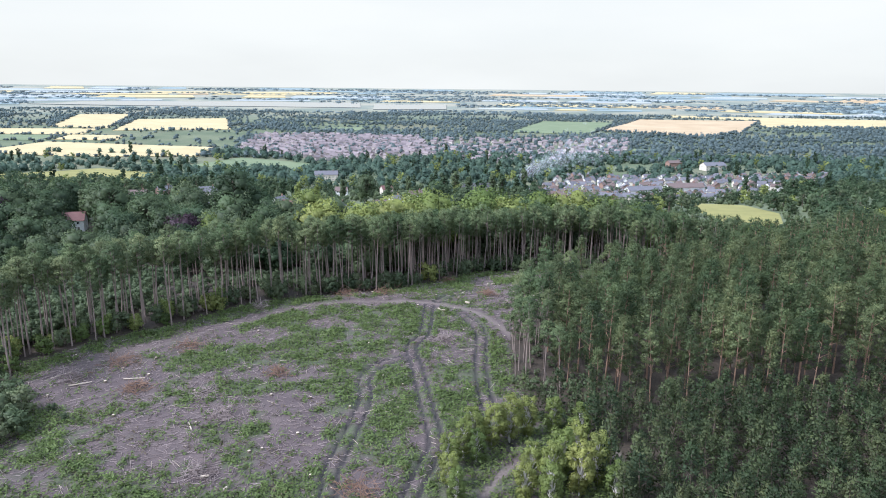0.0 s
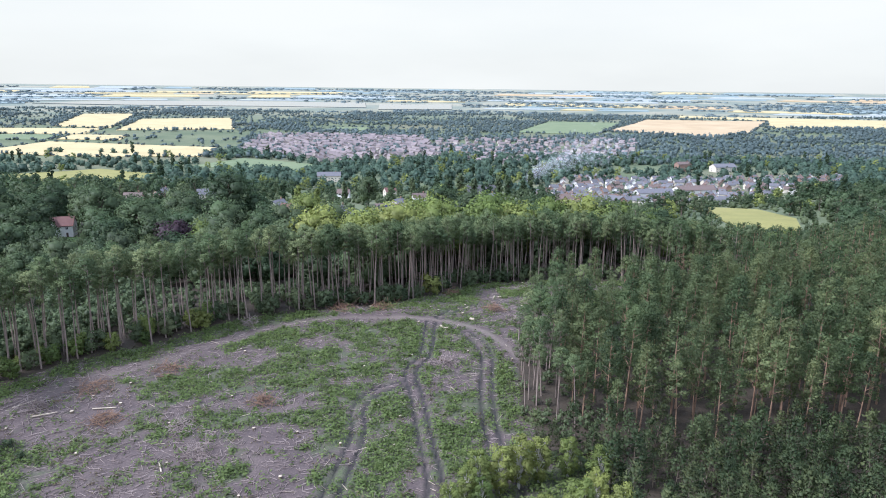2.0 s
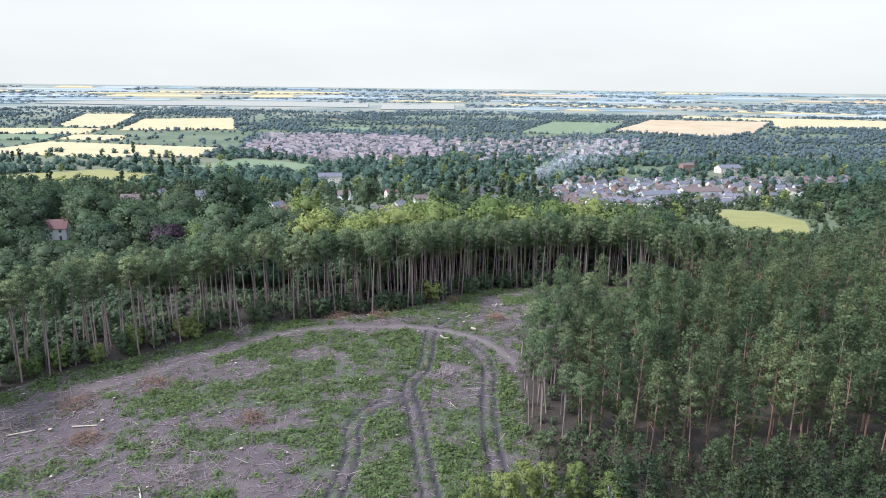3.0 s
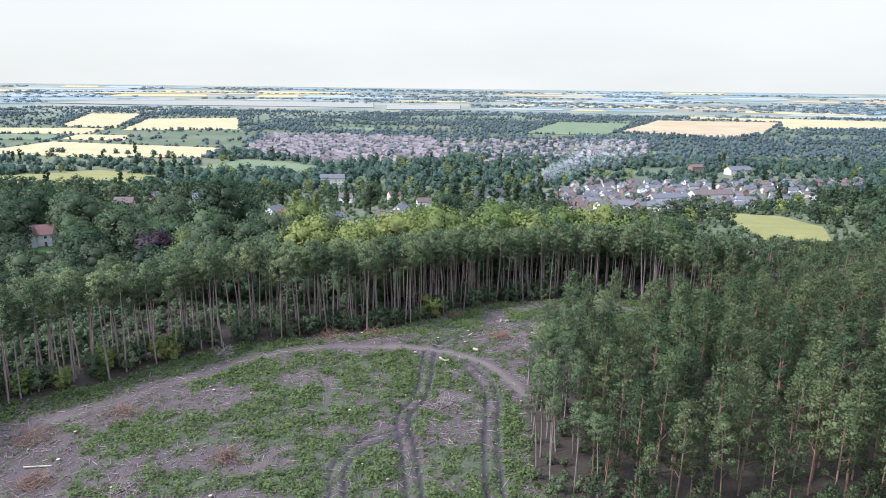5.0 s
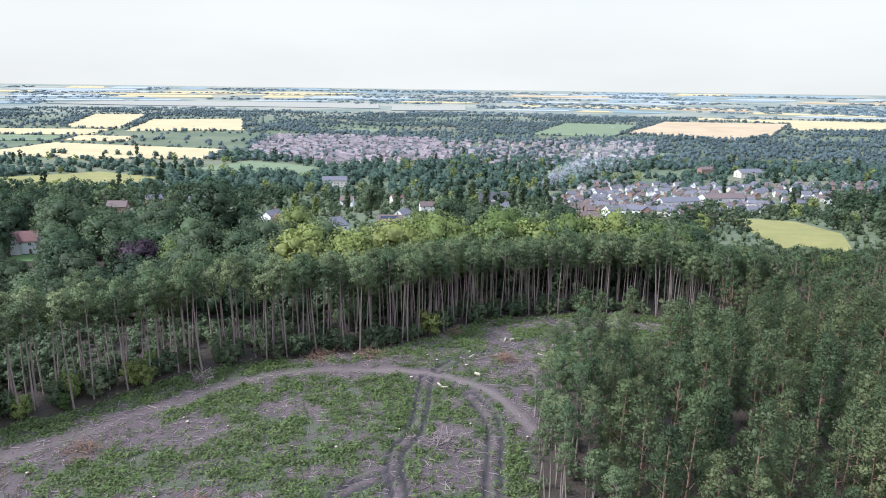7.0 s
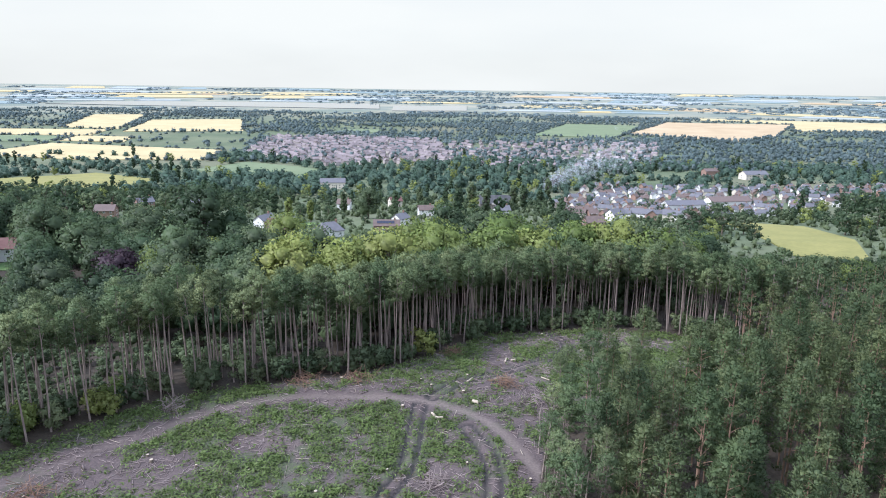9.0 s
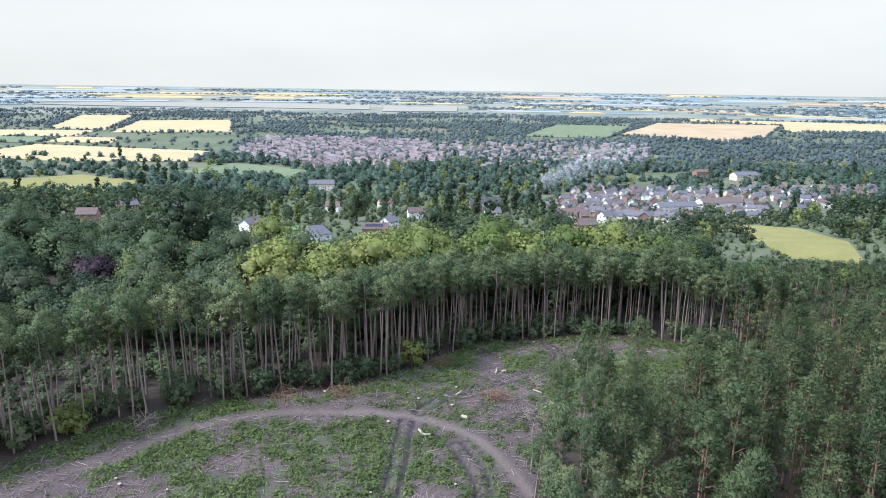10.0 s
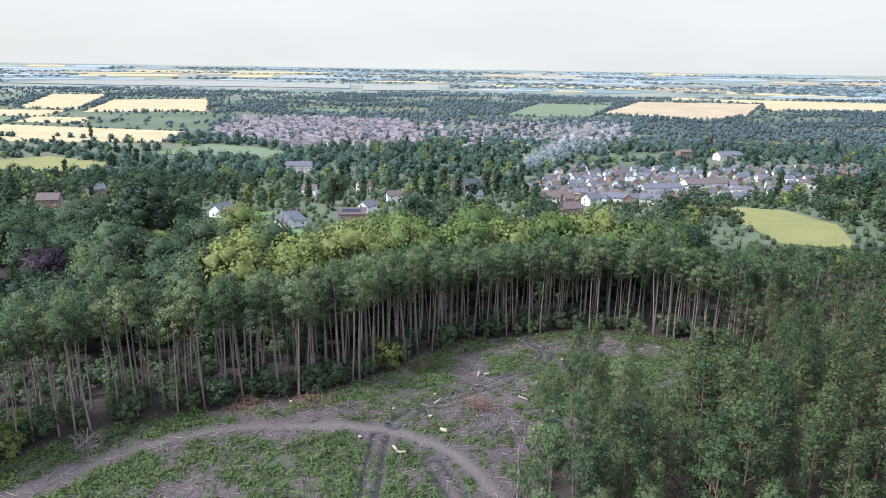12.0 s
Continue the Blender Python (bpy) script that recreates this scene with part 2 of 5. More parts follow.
def fill_mesh(me, v, f):
    """Vertices and equal-sided faces from arrays."""
    k = f.shape[1]
    me.vertices.add(len(v))
    me.vertices.foreach_set("co", np.ascontiguousarray(v, np.float32).ravel())
    me.loops.add(f.size)
    me.loops.foreach_set("vertex_index", np.ascontiguousarray(f, np.int32).ravel())
    me.polygons.add(len(f))
    me.polygons.foreach_set("loop_start", np.arange(0, f.size, k, dtype=np.int32))
    me.update(calc_edges=True)
    return me


def ground_material():
    m, n, l = material("hilltop_ground")
    att = n.new("ShaderNodeAttribute")
    att.attribute_name = "cover"
    sep = n.new("ShaderNodeSeparateColor")
    l.new(att.outputs["Color"], sep.inputs["Color"])
    fine, mid, big = noise_node(n, l, 2.6, 6), noise_node(n, l, 0.35, 5), noise_node(n, l, 0.06, 3)
    green = mixed(n, l, spread(n, l, mid, 0.3, 0.7), (0.048, 0.074, 0.026), (0.084, 0.094, 0.044))
    green = mixed(n, l, spread(n, l, fine, 0.4, 0.7, 0, 0.8), green, (0.085, 0.066, 0.062))
    brash = mixed(n, l, spread(n, l, mid, 0.3, 0.7), (0.056, 0.039, 0.038), (0.096, 0.070, 0.068))
    brash = mixed(n, l, spread(n, l, fine, 0.45, 0.75, 0, 0.7), brash, (0.145, 0.110, 0.103))
    brash = mixed(n, l, spread(n, l, noise_node(n, l, 7, 2), 0.5, 0.72, 0, 0.7), brash, (0.047, 0.036, 0.038))
    brash = mixed(n, l, spread(n, l, big, 0.45, 0.65, 0, 0.5), brash, (0.127, 0.096, 0.086))
    speck = spread(n, l, noise_node(n, l, 3.8, 8), 0.42, 0.62)
    brash = mixed(n, l, spread(n, l, speck, 0.0, 1.0, 0.45, 0.0), brash, (0.028, 0.023, 0.024))
    green = mixed(n, l, spread(n, l, speck, 0.0, 1.0, 0.5, 0.0), green, (0.020, 0.024, 0.014))
    mud = mixed(n, l, spread(n, l, fine, 0.35, 0.65), (0.011, 0.009, 0.009), (0.026, 0.023, 0.023))
    litter = mixed(n, l, spread(n, l, fine, 0.35, 0.65), (0.026, 0.019, 0.012), (0.045, 0.033, 0.021))
    road = mixed(n, l, spread(n, l, fine, 0.35, 0.7), (0.100, 0.078, 0.068), (0.148, 0.118, 0.105))
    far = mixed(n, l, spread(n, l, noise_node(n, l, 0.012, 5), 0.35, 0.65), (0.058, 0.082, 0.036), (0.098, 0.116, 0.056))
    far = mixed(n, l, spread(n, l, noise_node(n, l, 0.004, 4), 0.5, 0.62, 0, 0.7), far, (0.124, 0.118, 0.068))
    c = mixed(n, l, sep.outputs["Red"], green, brash)
    c = mixed(n, l, sep.outputs["Blue"], c, road)
    c = mixed(n, l, sep.outputs["Green"], c, mud)
    c = mixed(n, l, att.outputs["Alpha"], litter, c)
    zone = n.new("ShaderNodeAttribute")
    zone.attribute_name = "zone"
    c = mixed(n, l, spread(n, l, zone.outputs["Fac"], 0, 1), c, far)
    # the ground turns paler and greyer between 1900 and 2800 m out
    pale_land = mixed(n, l, spread(n, l, noise_node(n, l, 0.005, 3), 0.4, 0.6), (0.130, 0.155, 0.125), (0.235, 0.225, 0.165))
    c = mixed(n, l, spread(n, l, zone.outputs["Fac"], 1, 2), c, pale_land)
    bsdf, out, bp = n.new("ShaderNodeBsdfPrincipled"), n.new("ShaderNodeOutputMaterial"), n.new("ShaderNodeBump")
    bp.inputs["Strength"].default_value, bp.inputs["Distance"].default_value = 0.7, 0.12
    l.new(fine, bp.inputs["Height"])
    l.new(bp.outputs["Normal"], bsdf.inputs["Normal"])
    l.new(c, bsdf.inputs["Base Color"])
    bsdf.inputs["Roughness"].default_value = 0.9
    l.new(bsdf.outputs[0], out.inputs["Surface"])
    return m


def build_ground():
    xs, ys = axis(-4800, -98, 70, 4800, 0.52, 1.14), axis(-2500, 66, 238, 4860, 0.72, 1.14)
    gx, gy = np.meshgrid(xs, ys)
    r = np.hypot(gx, gy)
    k = np.minimum(1, 4880 / np.maximum(r, 1))
    z = ground_z(gx * k, gy * k)
    near = (gx > -110) & (gx < 80) & (gy > 40) & (gy < 245)
    rut, road = np.full(gx.shape, 9.0), np.full(gx.shape, 99.0)
    rut[near] = ruts_at(gx[near], gy[near])
    road[near] = np.minimum(seg_dist(gx[near], gy[near], FOREST_ROAD), seg_dist(gx[near], gy[near], FOOTPATH) * 1.4)
    felled = np.zeros(gx.shape)
    felled[near] = inside(gx[near], gy[near], CLEARING)
    z = z + near * (0.35 * value_noise(gx, gy, 7, 1) + 0.22 * value_noise(gx, gy, 2.2, 2) - 0.3)
    z = z - near * (0.38 * np.clip(1.15 - rut / 0.55, 0, 1) - 0.12 * np.clip(1 - np.abs(rut - 0.75) / 0.3, 0, 1)) - near * 0.12 * np.clip(1.5 - road / 1.2, 0, 1)
    me = grid_mesh("ground", xs, ys, z)
    wob = value_noise(gx, gy, 1.5, 5) * 0.5
    cover = np.zeros(gx.shape + (4,))
    cover[..., 0] = np.where(near, cover_at(gx, gy), 0.5)
    cover[..., 1] = np.clip(1.7 - (rut + wob * 0.3) / 0.36, 0, 1) * np.clip(0.7 + value_noise(gx, gy, 6, 11), 0, 1)
    cover[..., 2] = np.clip(1.6 - (road + wob) / 1.1, 0, 1) * np.interp(gx, [-45, -15], [0.3, 0.9])
    cover[..., 3] = np.maximum(felled, near & (gx < 27) & (gy < 113))
    att = me.color_attributes.new("cover", "FLOAT_COLOR", "POINT")
    att.data.foreach_set("color", cover.astype(np.float32).ravel())
    zone = me.attributes.new("zone", "FLOAT", "POINT")
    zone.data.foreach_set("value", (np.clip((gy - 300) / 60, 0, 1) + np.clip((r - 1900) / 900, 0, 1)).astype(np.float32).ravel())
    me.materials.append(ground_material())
    me.shade_smooth()
    return tagged(new("ground", me), "felled hilltop ground with brash, bracken and wheel ruts", "ground", kind="structure")


build_ground()


# ---- helpers for things ----
def part(name, me, mat, parent, label=""):
    if isinstance(me, bmesh.types.BMesh):
        bm, me = me, bpy.data.meshes.new(name)
        bm.to_mesh(me)
        bm.free()
    if mat and not me.materials:
        me.materials.append(mat)
    ob = new(name, me)
    if parent:
        ob.parent = parent
    if label:
        tagged(ob, label)
    return ob


def leaf_quads(rng, centres, size, up=0.35, long=1.5, out=None, wide=0.5):
    """Small leaf or tuft blades round the given centres, turned outwards: vertices and four-sided faces."""
    n = len(centres)
    face = rng.normal(size=(n, 3)) * 0.55
    face[:, 2] += up
    if out is not None:
        face += out / (np.linalg.norm(out, axis=1)[:, None] + 1e-9)
    face /= np.linalg.norm(face, axis=1)[:, None] + 1e-9
    a = np.cross(face, rng.normal(size=(n, 3)))
    a /= np.linalg.norm(a, axis=1)[:, None] + 1e-9
    b = np.cross(face, a)
    s = (size * rng.uniform(0.6, 1.35, n))[:, None]
    a, b = a * s * long * 0.5, b * s * wide
    v = np.stack([centres - a - b * 0.35, centres - a * 0.1 + b, centres + a, centres + a * 0.1 - b], 1).reshape(-1, 3)
    return v, np.arange(4 * n).reshape(-1, 4)


def needle_quads(rng, centres, size, out):
    """Narrow upright shoots of needles that point outwards."""
    n = len(centres)
    a = out / (np.linalg.norm(out, axis=1)[:, None] + 1e-9) + rng.normal(size=(n, 3)) * 0.45 + np.array([0, 0, 0.55])
    a /= np.linalg.norm(a, axis=1)[:, None]
    b = np.cross(a, rng.normal(size=(n, 3)))
    b /= np.linalg.norm(b, axis=1)[:, None] + 1e-9
    s = (size * rng.uniform(0.6, 1.3, n))[:, None]
    a, b = a * s * 1.3, b * s * 0.27
    v = np.stack([centres - a * 0.5, centres + b, centres + a * 0.8, centres - b], 1).reshape(-1, 3)
    return v, np.arange(4 * n).reshape(-1, 4)


def tube(points, radii, sides=6):
    """A tapered round limb along points: vertices and four-sided faces."""
    pts = [Vector(p) for p in points]
    v, f = [], []
    for i, p in enumerate(pts):
        d = (pts[min(i + 1, len(pts) - 1)] - pts[max(i - 1, 0)]).normalized()
        u = d.orthogonal().normalized()
        w = d.cross(u)
        for k in range(sides):
            a = 2 * math.pi * k / sides
            v.append(p + (u * math.cos(a) + w * math.sin(a)) * radii[i])
    for i in range(len(pts) - 1):
        for k in range(sides):
            k2 = (k + 1) % sides
            f.append((i * sides + k, i * sides + k2, (i + 1) * sides + k2, (i + 1) * sides + k))
    return np.array([tuple(q) for q in v]), np.array(f)


def joined(pieces):
    """Pieces of (vertices, faces) or (vertices, faces, normals) as one."""
    f, base = [], 0
    for q in pieces:
        f.append(q[1] + base)
        base += len(q[0])
    return tuple([np.concatenate([q[0] for q in pieces]), np.concatenate(f)] + [np.concatenate([q[k] for q in pieces]) for k in range(2, len(pieces[0]))])


def unit(a):
    return a / (np.linalg.norm(a, axis=-1, keepdims=True) + 1e-9)


def rounded(quads, n):
    """Blades that take the light like the rounded mass of foliage they belong to: n is one direction for each blade."""
    v, f = quads
    q = v.reshape(-1, 4, 3)
    turned = np.einsum("ij,ij->i", np.cross(q[:, 1] - q[:, 0], q[:, 2] - q[:, 0]), n) < 0
    f = np.where(turned[:, None], f[:, ::-1], f)
    return v, f, np.repeat(unit(n), 4, axis=0)


def rounded_core(piece, centre, extra):
    return piece[0], piece[1], unit(unit(piece[0] - centre) + extra)


def np_mesh(name, arrays, mat, smooth=False):
    me = fill_mesh(bpy.data.meshes.new(name), *arrays[:2])
    if len(arrays) > 2:
        me.attributes.new("custom_normal", "FLOAT_VECTOR", "POINT").data.foreach_set("vector", np.ascontiguousarray(arrays[2], np.float32).ravel())
    me.materials.append(mat)
    if smooth:
        me.shade_smooth()
    return me


def ball(rng, n):
    p = rng.normal(size=(n, 3))
    return p / np.linalg.norm(p, axis=1)[:, None]


def core(rng, centre, radii, fine=False):
    """The dense inside of a clump of leaves: an uneven rounded block of four-sided faces."""
    k = 2 if fine else 1
    g = np.linspace(-1, 1, k + 1)
    v, f = [], []
    for ax in range(3):
        for sg in (-1, 1):
            b = len(v)
            for p in g:
                for q in g:
                    c = [0.0, 0.0, 0.0]
                    c[ax], c[(ax + 1) % 3], c[(ax + 2) % 3] = sg, p, q * sg
                    v.append(c)
            for i in range(k):
                for j in range(k):
                    o = b + i * (k + 1) + j
                    f.append((o, o + k + 1, o + k + 2, o + 1))
    v, back = np.unique(np.array(v), axis=0, return_inverse=True)
    f = back.ravel()[np.array(f)]
    v = v / np.linalg.norm(v, axis=1)[:, None]
    wave = 1 + 0.16 * np.sin(v @ rng.normal(size=3) * 3 + rng.uniform(0, 6))
    return v * wave[:, None] * np.array(radii) + centre, f


def pine_shape(seed, height, bare, radius, pads, tufts, size, conic=0.0, fork=False, lean=0.0, solid=0.40):
    """A pine as (trunk, crown) arrays: a slightly bent stem, limbs that end in flat pads of needle tufts."""
    rng = np.random.RandomState(seed)
    ph, bend = rng.uniform(0, 6.28), rng.uniform(0.1, 0.45)
    hs = np.linspace(0, height * 0.97, 9)

    def stem(h):
        k = h / height
        return np.array([bend * math.sin(3.1 * k + ph) + lean * k * height, bend * math.cos(2.3 * k + ph), h])
    r0 = 0.0066 * height + 0.02
    wood = [tube([stem(h) for h in hs], [r0 * (1.15 - h / height) + 0.02 for h in hs], 6)]
    wood[0][0][:6, 2] -= 0.6
    if fork:
        a = stem(height * bare)
        b = a + np.array([1.6 * math.cos(ph), 1.6 * math.sin(ph), height * 0.22])
        wood.append(tube([a, (a + b) / 2 + np.array([0.35 * math.cos(ph), 0.35 * math.sin(ph), -0.3]), b], [r0 * 0.55, r0 * 0.45, 0.04], 5))
    leaves = []
    for i in range(pads):
        k = (i + rng.uniform(0, 0.9)) / pads
        h = height * (bare + (1 - bare) * k ** 0.9)
        w = radius * ((1 - k) ** (0.5 if conic < 0.5 else 0.7) + 0.04 if conic else math.sin(math.pi * min(1, 0.28 + 0.72 * k)) ** 0.6 + 0.12) * rng.uniform(0.55, 1.1)
        az = i * 2.4 + rng.uniform(-0.5, 0.5)
        a = stem(h)
        c = a + np.array([w * math.cos(az), w * math.sin(az), 0.12 * w + rng.uniform(0, 0.5)])
        if i % 3 == 0:
            wood.append(tube([a - np.array([0, 0, 0.35 * w]), (a + c) / 2 - np.array([0, 0, 0.1 * w]), c], [0.06, 0.04, 0.02], 4))
        pr = 0.40 * radius * rng.uniform(0.7, 1.2)
        n = int(tufts * rng.uniform(0.8, 1.2))
        p = ball(rng, n) * (rng.uniform(0.45, 1, n) ** 0.5)[:, None] * np.array([pr, pr, pr * (0.62 + conic * 0.3)])
        half = int(n * 0.8)
        lean_out = unit(c - stem(height * (bare + 0.4 * (1 - bare)))) * 0.75 + np.array([0, 0, 0.25])
        way = unit(p) * 0.6 + lean_out + rng.normal(size=p.shape) * 0.18
        leaves.append(rounded(needle_quads(rng, c + p[:half], size * 1.05, p[:half]), way[:half]))
        leaves.append(rounded(leaf_quads(rng, c + p[half:], size * 0.6, 0.45, 1.6, p[half:], 0.24), way[half:]))
        leaves.append(rounded_core(core(rng, c, (pr * solid, pr * solid, pr * solid * 0.6)), c, lean_out))
    p = rng.normal(size=(tufts, 3)) * np.array([0.22, 0.22, 0.35]) * (0.8 if conic else 1.6) + stem(height * 0.97)
    leaves.append(rounded(leaf_quads(rng, p, size, 0.5, 1.7, p - stem(height * 0.94), 0.32), unit(p - stem(height * 0.94)) + np.array([0, 0, 0.3])))
    return joined(wood), joined(leaves)


def broad_shape(seed, height, radius, lobes, leaves_per, size, low=0.28, narrow=1.0, solid=0.74, lobe=1.0):
    """A broad-leaved tree as (trunk, crown) arrays: limbs, and a crown of uneven lobes of leaves."""
    rng = np.random.RandomState(seed)
    wood = [tube([(0, 0, -0.6), (0.1, 0, height * 0.2), (0.15, 0.1, height * 0.42), (0.1, 0.2, height * 0.7)],
                 [0.032 * height, 0.024 * height, 0.018 * height, 0.006 * height], 7)]
    leaves = []
    for i in range(lobes):
        k = (i + 0.5) / lobes
        zc = low + (0.9 - low) * k
        ring = math.sqrt(max(0.0, 1 - ((zc - 0.52) / 0.47) ** 2)) * 0.68
        az = i * 2.4 + rng.uniform(-0.6, 0.6)
        rr = ring * rng.uniform(0.55, 1.08) * radius
        c = np.array([rr * math.cos(az), rr * math.sin(az), zc * height])
        lr = radius * rng.uniform(0.34, 0.55) * lobe
        wood.append(tube([(0.1, 0.1, height * max(0.2, zc - 0.3)), tuple(c * np.array([0.5, 0.5, 0.93])), tuple(c)], [0.012 * height, 0.007 * height, 0.03], 4))
        p = ball(rng, leaves_per)
        p[:, 2] = np.where(p[:, 2] < -0.35, -p[:, 2], p[:, 2])
        p *= (lr * rng.uniform(0.72, 1.08, leaves_per))[:, None] * np.array([1, 1, 0.85 * narrow])
        lean_out = unit(c - np.array([0, 0, height * 0.45])) * 0.45 + np.array([0, 0, 0.15])
        leaves.append(rounded(leaf_quads(rng, c + p, size, 0.3, 1.25, p), unit(p) + lean_out + rng.normal(size=p.shape) * 0.12))
        leaves.append(rounded_core(core(rng, c, (lr * solid, lr * solid, lr * solid * 0.86 * narrow), True), c, lean_out))
    return joined(wood), joined(leaves)


class Kind:
    """A kind of tree: a few shapes, set out singly as things or many together as one growth."""

    def __init__(self, name, label, category, group, shapes, bark, leaf, weak=None):
        self.label, self.category, self.group, self.name = label, category, group, name
        self.shapes, self.weak, self.bark, self.leaf = shapes, weak or shapes, bark, leaf
        self.meshes = [(np_mesh("trunk", w, bark, True), np_mesh("crown", c, leaf)) for w, c in shapes]

    def plant(self, i, x, y, scale, turn, tilt=(0, 0), label="", sink=0.0):
        ob = new(self.name)
        ob.empty_display_size = 0.5
        part("trunk", self.meshes[i % len(self.meshes)][0], None, ob)
        part("crown", self.meshes[i % len(self.meshes)][1], None, ob)
        ob.matrix_basis = pose(x, y, float(ground_z(x, y)) - sink, tilt[0], tilt[1], turn) @ Matrix.Diagonal((scale, scale, scale, 1))
        return tagged(ob, label or self.label, self.category, self.group)

    def mass(self, rng, places, scales, name, label, wood=True):
        """Many trees as one growth of kind stuff, its stems a part of it."""
        sets = ([], [])
        for j, ((x, y), s) in enumerate(zip(places, scales)):
            shape = self.weak[rng.randint(len(self.weak))]
            a = rng.uniform(0, 6.28)
            ca, sa = math.cos(a) * s, math.sin(a) * s
            turn = np.array([[ca, sa, 0], [-sa, ca, 0], [0, 0, s * rng.uniform(0.9, 1.12)]])
            for k in (0, 1):
                sets[k].append((shape[k][0] @ turn + np.array([x, y, float(ground_z(x, y))]), shape[k][1]) + tuple(unit(q @ turn) for q in shape[k][2:]))
        top = tagged(new(name, np_mesh(name, joined(sets[1]), self.leaf)), label, self.category, kind="stuff")
        if wood:
            part("stems", np_mesh("stems", joined(sets[0]), self.bark), None, top)
        return top


def growths(kind, count, rng, places, scales, name, label, wood=True):
    """A large growth as several interleaved ones, so that neighbouring trees differ in tone."""
    for i in range(count):
        kind.mass(rng, places[i::count], scales[i::count], name, label, wood)


def scatter(rng, x0, x1, y0, y1, step, jitter=0.42):
    gx, gy = np.meshgrid(np.arange(x0, x1, step), np.arange(y0, y1, step))
    gx = gx + (np.arange(len(gy)) % 2)[:, None] * step * 0.5
    p = np.stack([gx.ravel(), gy.ravel()], 1)
    return p + rng.uniform(-jitter, jitter, p.shape) * step


def in_view(p, margin=12):
    """Keeps places within the wedge of land that the flight overlooks."""
    return (np.abs(p[:, 0]) < 0.70 * p[:, 1] + margin) & (p[:, 1] > 50)


HOUSES = [  # x, y, width, depth, eaves, turn, wall, roof
    (-166, 290, 10, 9, 5.4, 18, "white", "red"), (-122, 352, 11, 8, 5.0, 30, "white", "grey"), (-128, 362, 9, 8, 5.4, -10, "brick", "grey"),
    (-102, 385, 11, 7, 4.2, 70, "white", "grey"), (-94, 380, 11, 6, 3.0, -12, "brick", "red"), (-66, 366, 13, 10, 3.2, 35, "white", "grey"),
    (-42, 386, 14, 7, 3.4, 5, "brick", "brown"), (-38, 408, 9, 7, 4.6, 60, "white", "grey"), (-30, 470, 10, 7, 4.8, 15, "white", "brown"),
    (-18, 455, 9, 7, 4.5, 80, "cream", "grey"), (17, 490, 10, 8, 4.8, 20, "white", "grey"), (45, 398, 17, 8, 4.0, 40, "cream", "grey"),
    (62, 415, 12, 8, 4.6, 20, "brick", "brown"), (84, 470, 11, 8, 5, 35, "white", "grey"), (70, 500, 12, 8, 5, 10, "cream", "brown"),
    (105, 500, 12, 8, 4.6, -20, "white", "grey"), (-190, 400, 11, 8, 4.8, 10, "brick", "brown"), (-165, 445, 12, 9, 5, 25, "cream", "grey"),
    (-205, 470, 11, 8, 5, 50, "brick", "grey"), (-135, 690, 26, 10, 7, 10, "cream", "grey"), (-90, 520, 10, 8, 5, 0, "white", "brown"), (-60, 560, 10, 8, 5, 30, "cream", "red")]


def height_limit(x, y):
    """How tall a tree grows before it hides the hay field or a house front from the hilltop."""
    z, limit = float(ground_z(x, y)), 99.0
    if 0.28 < x / y < 0.52 and 235 < y < 365:
        limit = 56 - 66 * (y - 80) / 262 - z
    for hx, hy, hw, *_ in HOUSES:
        if hy - 80 < y < hy and abs(x - 2.5 - (hx - 2.5) * (y - 42) / (hy - 42)) < hw * 0.5 + 6.5:
            limit = min(limit, 56 + (float(ground_z(hx, hy)) + 0.8 - 56) * (y - 42) / (hy - 42) - z)
    return max(2.5, limit)


# ---- pine belt along the far edge of the clearing ----
rng = np.random.RandomState(11)
pine_shapes = [pine_shape(20 + i, 20, b, r * 0.78, 24, 84, 0.235, fork=fk, lean=ln, solid=0.36) for i, (b, r, fk, ln) in enumerate(
    [(0.72, 2.5, False, 0.0), (0.68, 2.8, True, 0.01), (0.75, 2.3, False, -0.02), (0.70, 2.6, False, 0.03), (0.66, 2.9, True, 0.0), (0.74, 2.4, False, 0.0), (0.64, 2.6, False, 0.015)])]
pine_weak = [pine_shape(40 + i, 20, b, 2.8, 12, 26, 0.50) for i, b in enumerate((0.70, 0.66, 0.74))]
scots = Kind("scots_pine", "tall Scots pine with bare grey-brown trunk and high green crown", "tree", "pine belt beside the clearing", pine_shapes, BARK, PINE, pine_weak)
cand = scatter(rng, -150, 110, 95, 290, 3.15)
edge_d = seg_dist(cand[:, 0], cand[:, 1], FAR_EDGE)
outer = ~inside(cand[:, 0], cand[:, 1], CLEARING) & in_view(cand, 18) & (edge_d > 0.4)
beyond = outer & (edge_d < np.interp(cand[:, 0], [-60, 0], [11.5, 18])) & ((cand[:, 1] > np.interp(cand[:, 0], [q[0] for q in FAR_EDGE], [q[1] for q in FAR_EDGE])) | ((cand[:, 0] < -86) & (cand[:, 1] > 108)))
belt, belt_d = cand[beyond], edge_d[beyond]
order = np.argsort(belt_d)
for i in order[:290]:
    x, y = belt[i]
    scots.plant(rng.randint(7), x, y, rng.uniform(0.86, 1.08), rng.uniform(0, 360), (rng.normal() * 1.2, rng.normal() * 1.2))
rest = belt[order[290:]]
growths(scots, 4, rng, rest, rng.uniform(0.85, 1.08, len(rest)), "pine_wood", "dense pine wood behind the first rows of trunks")

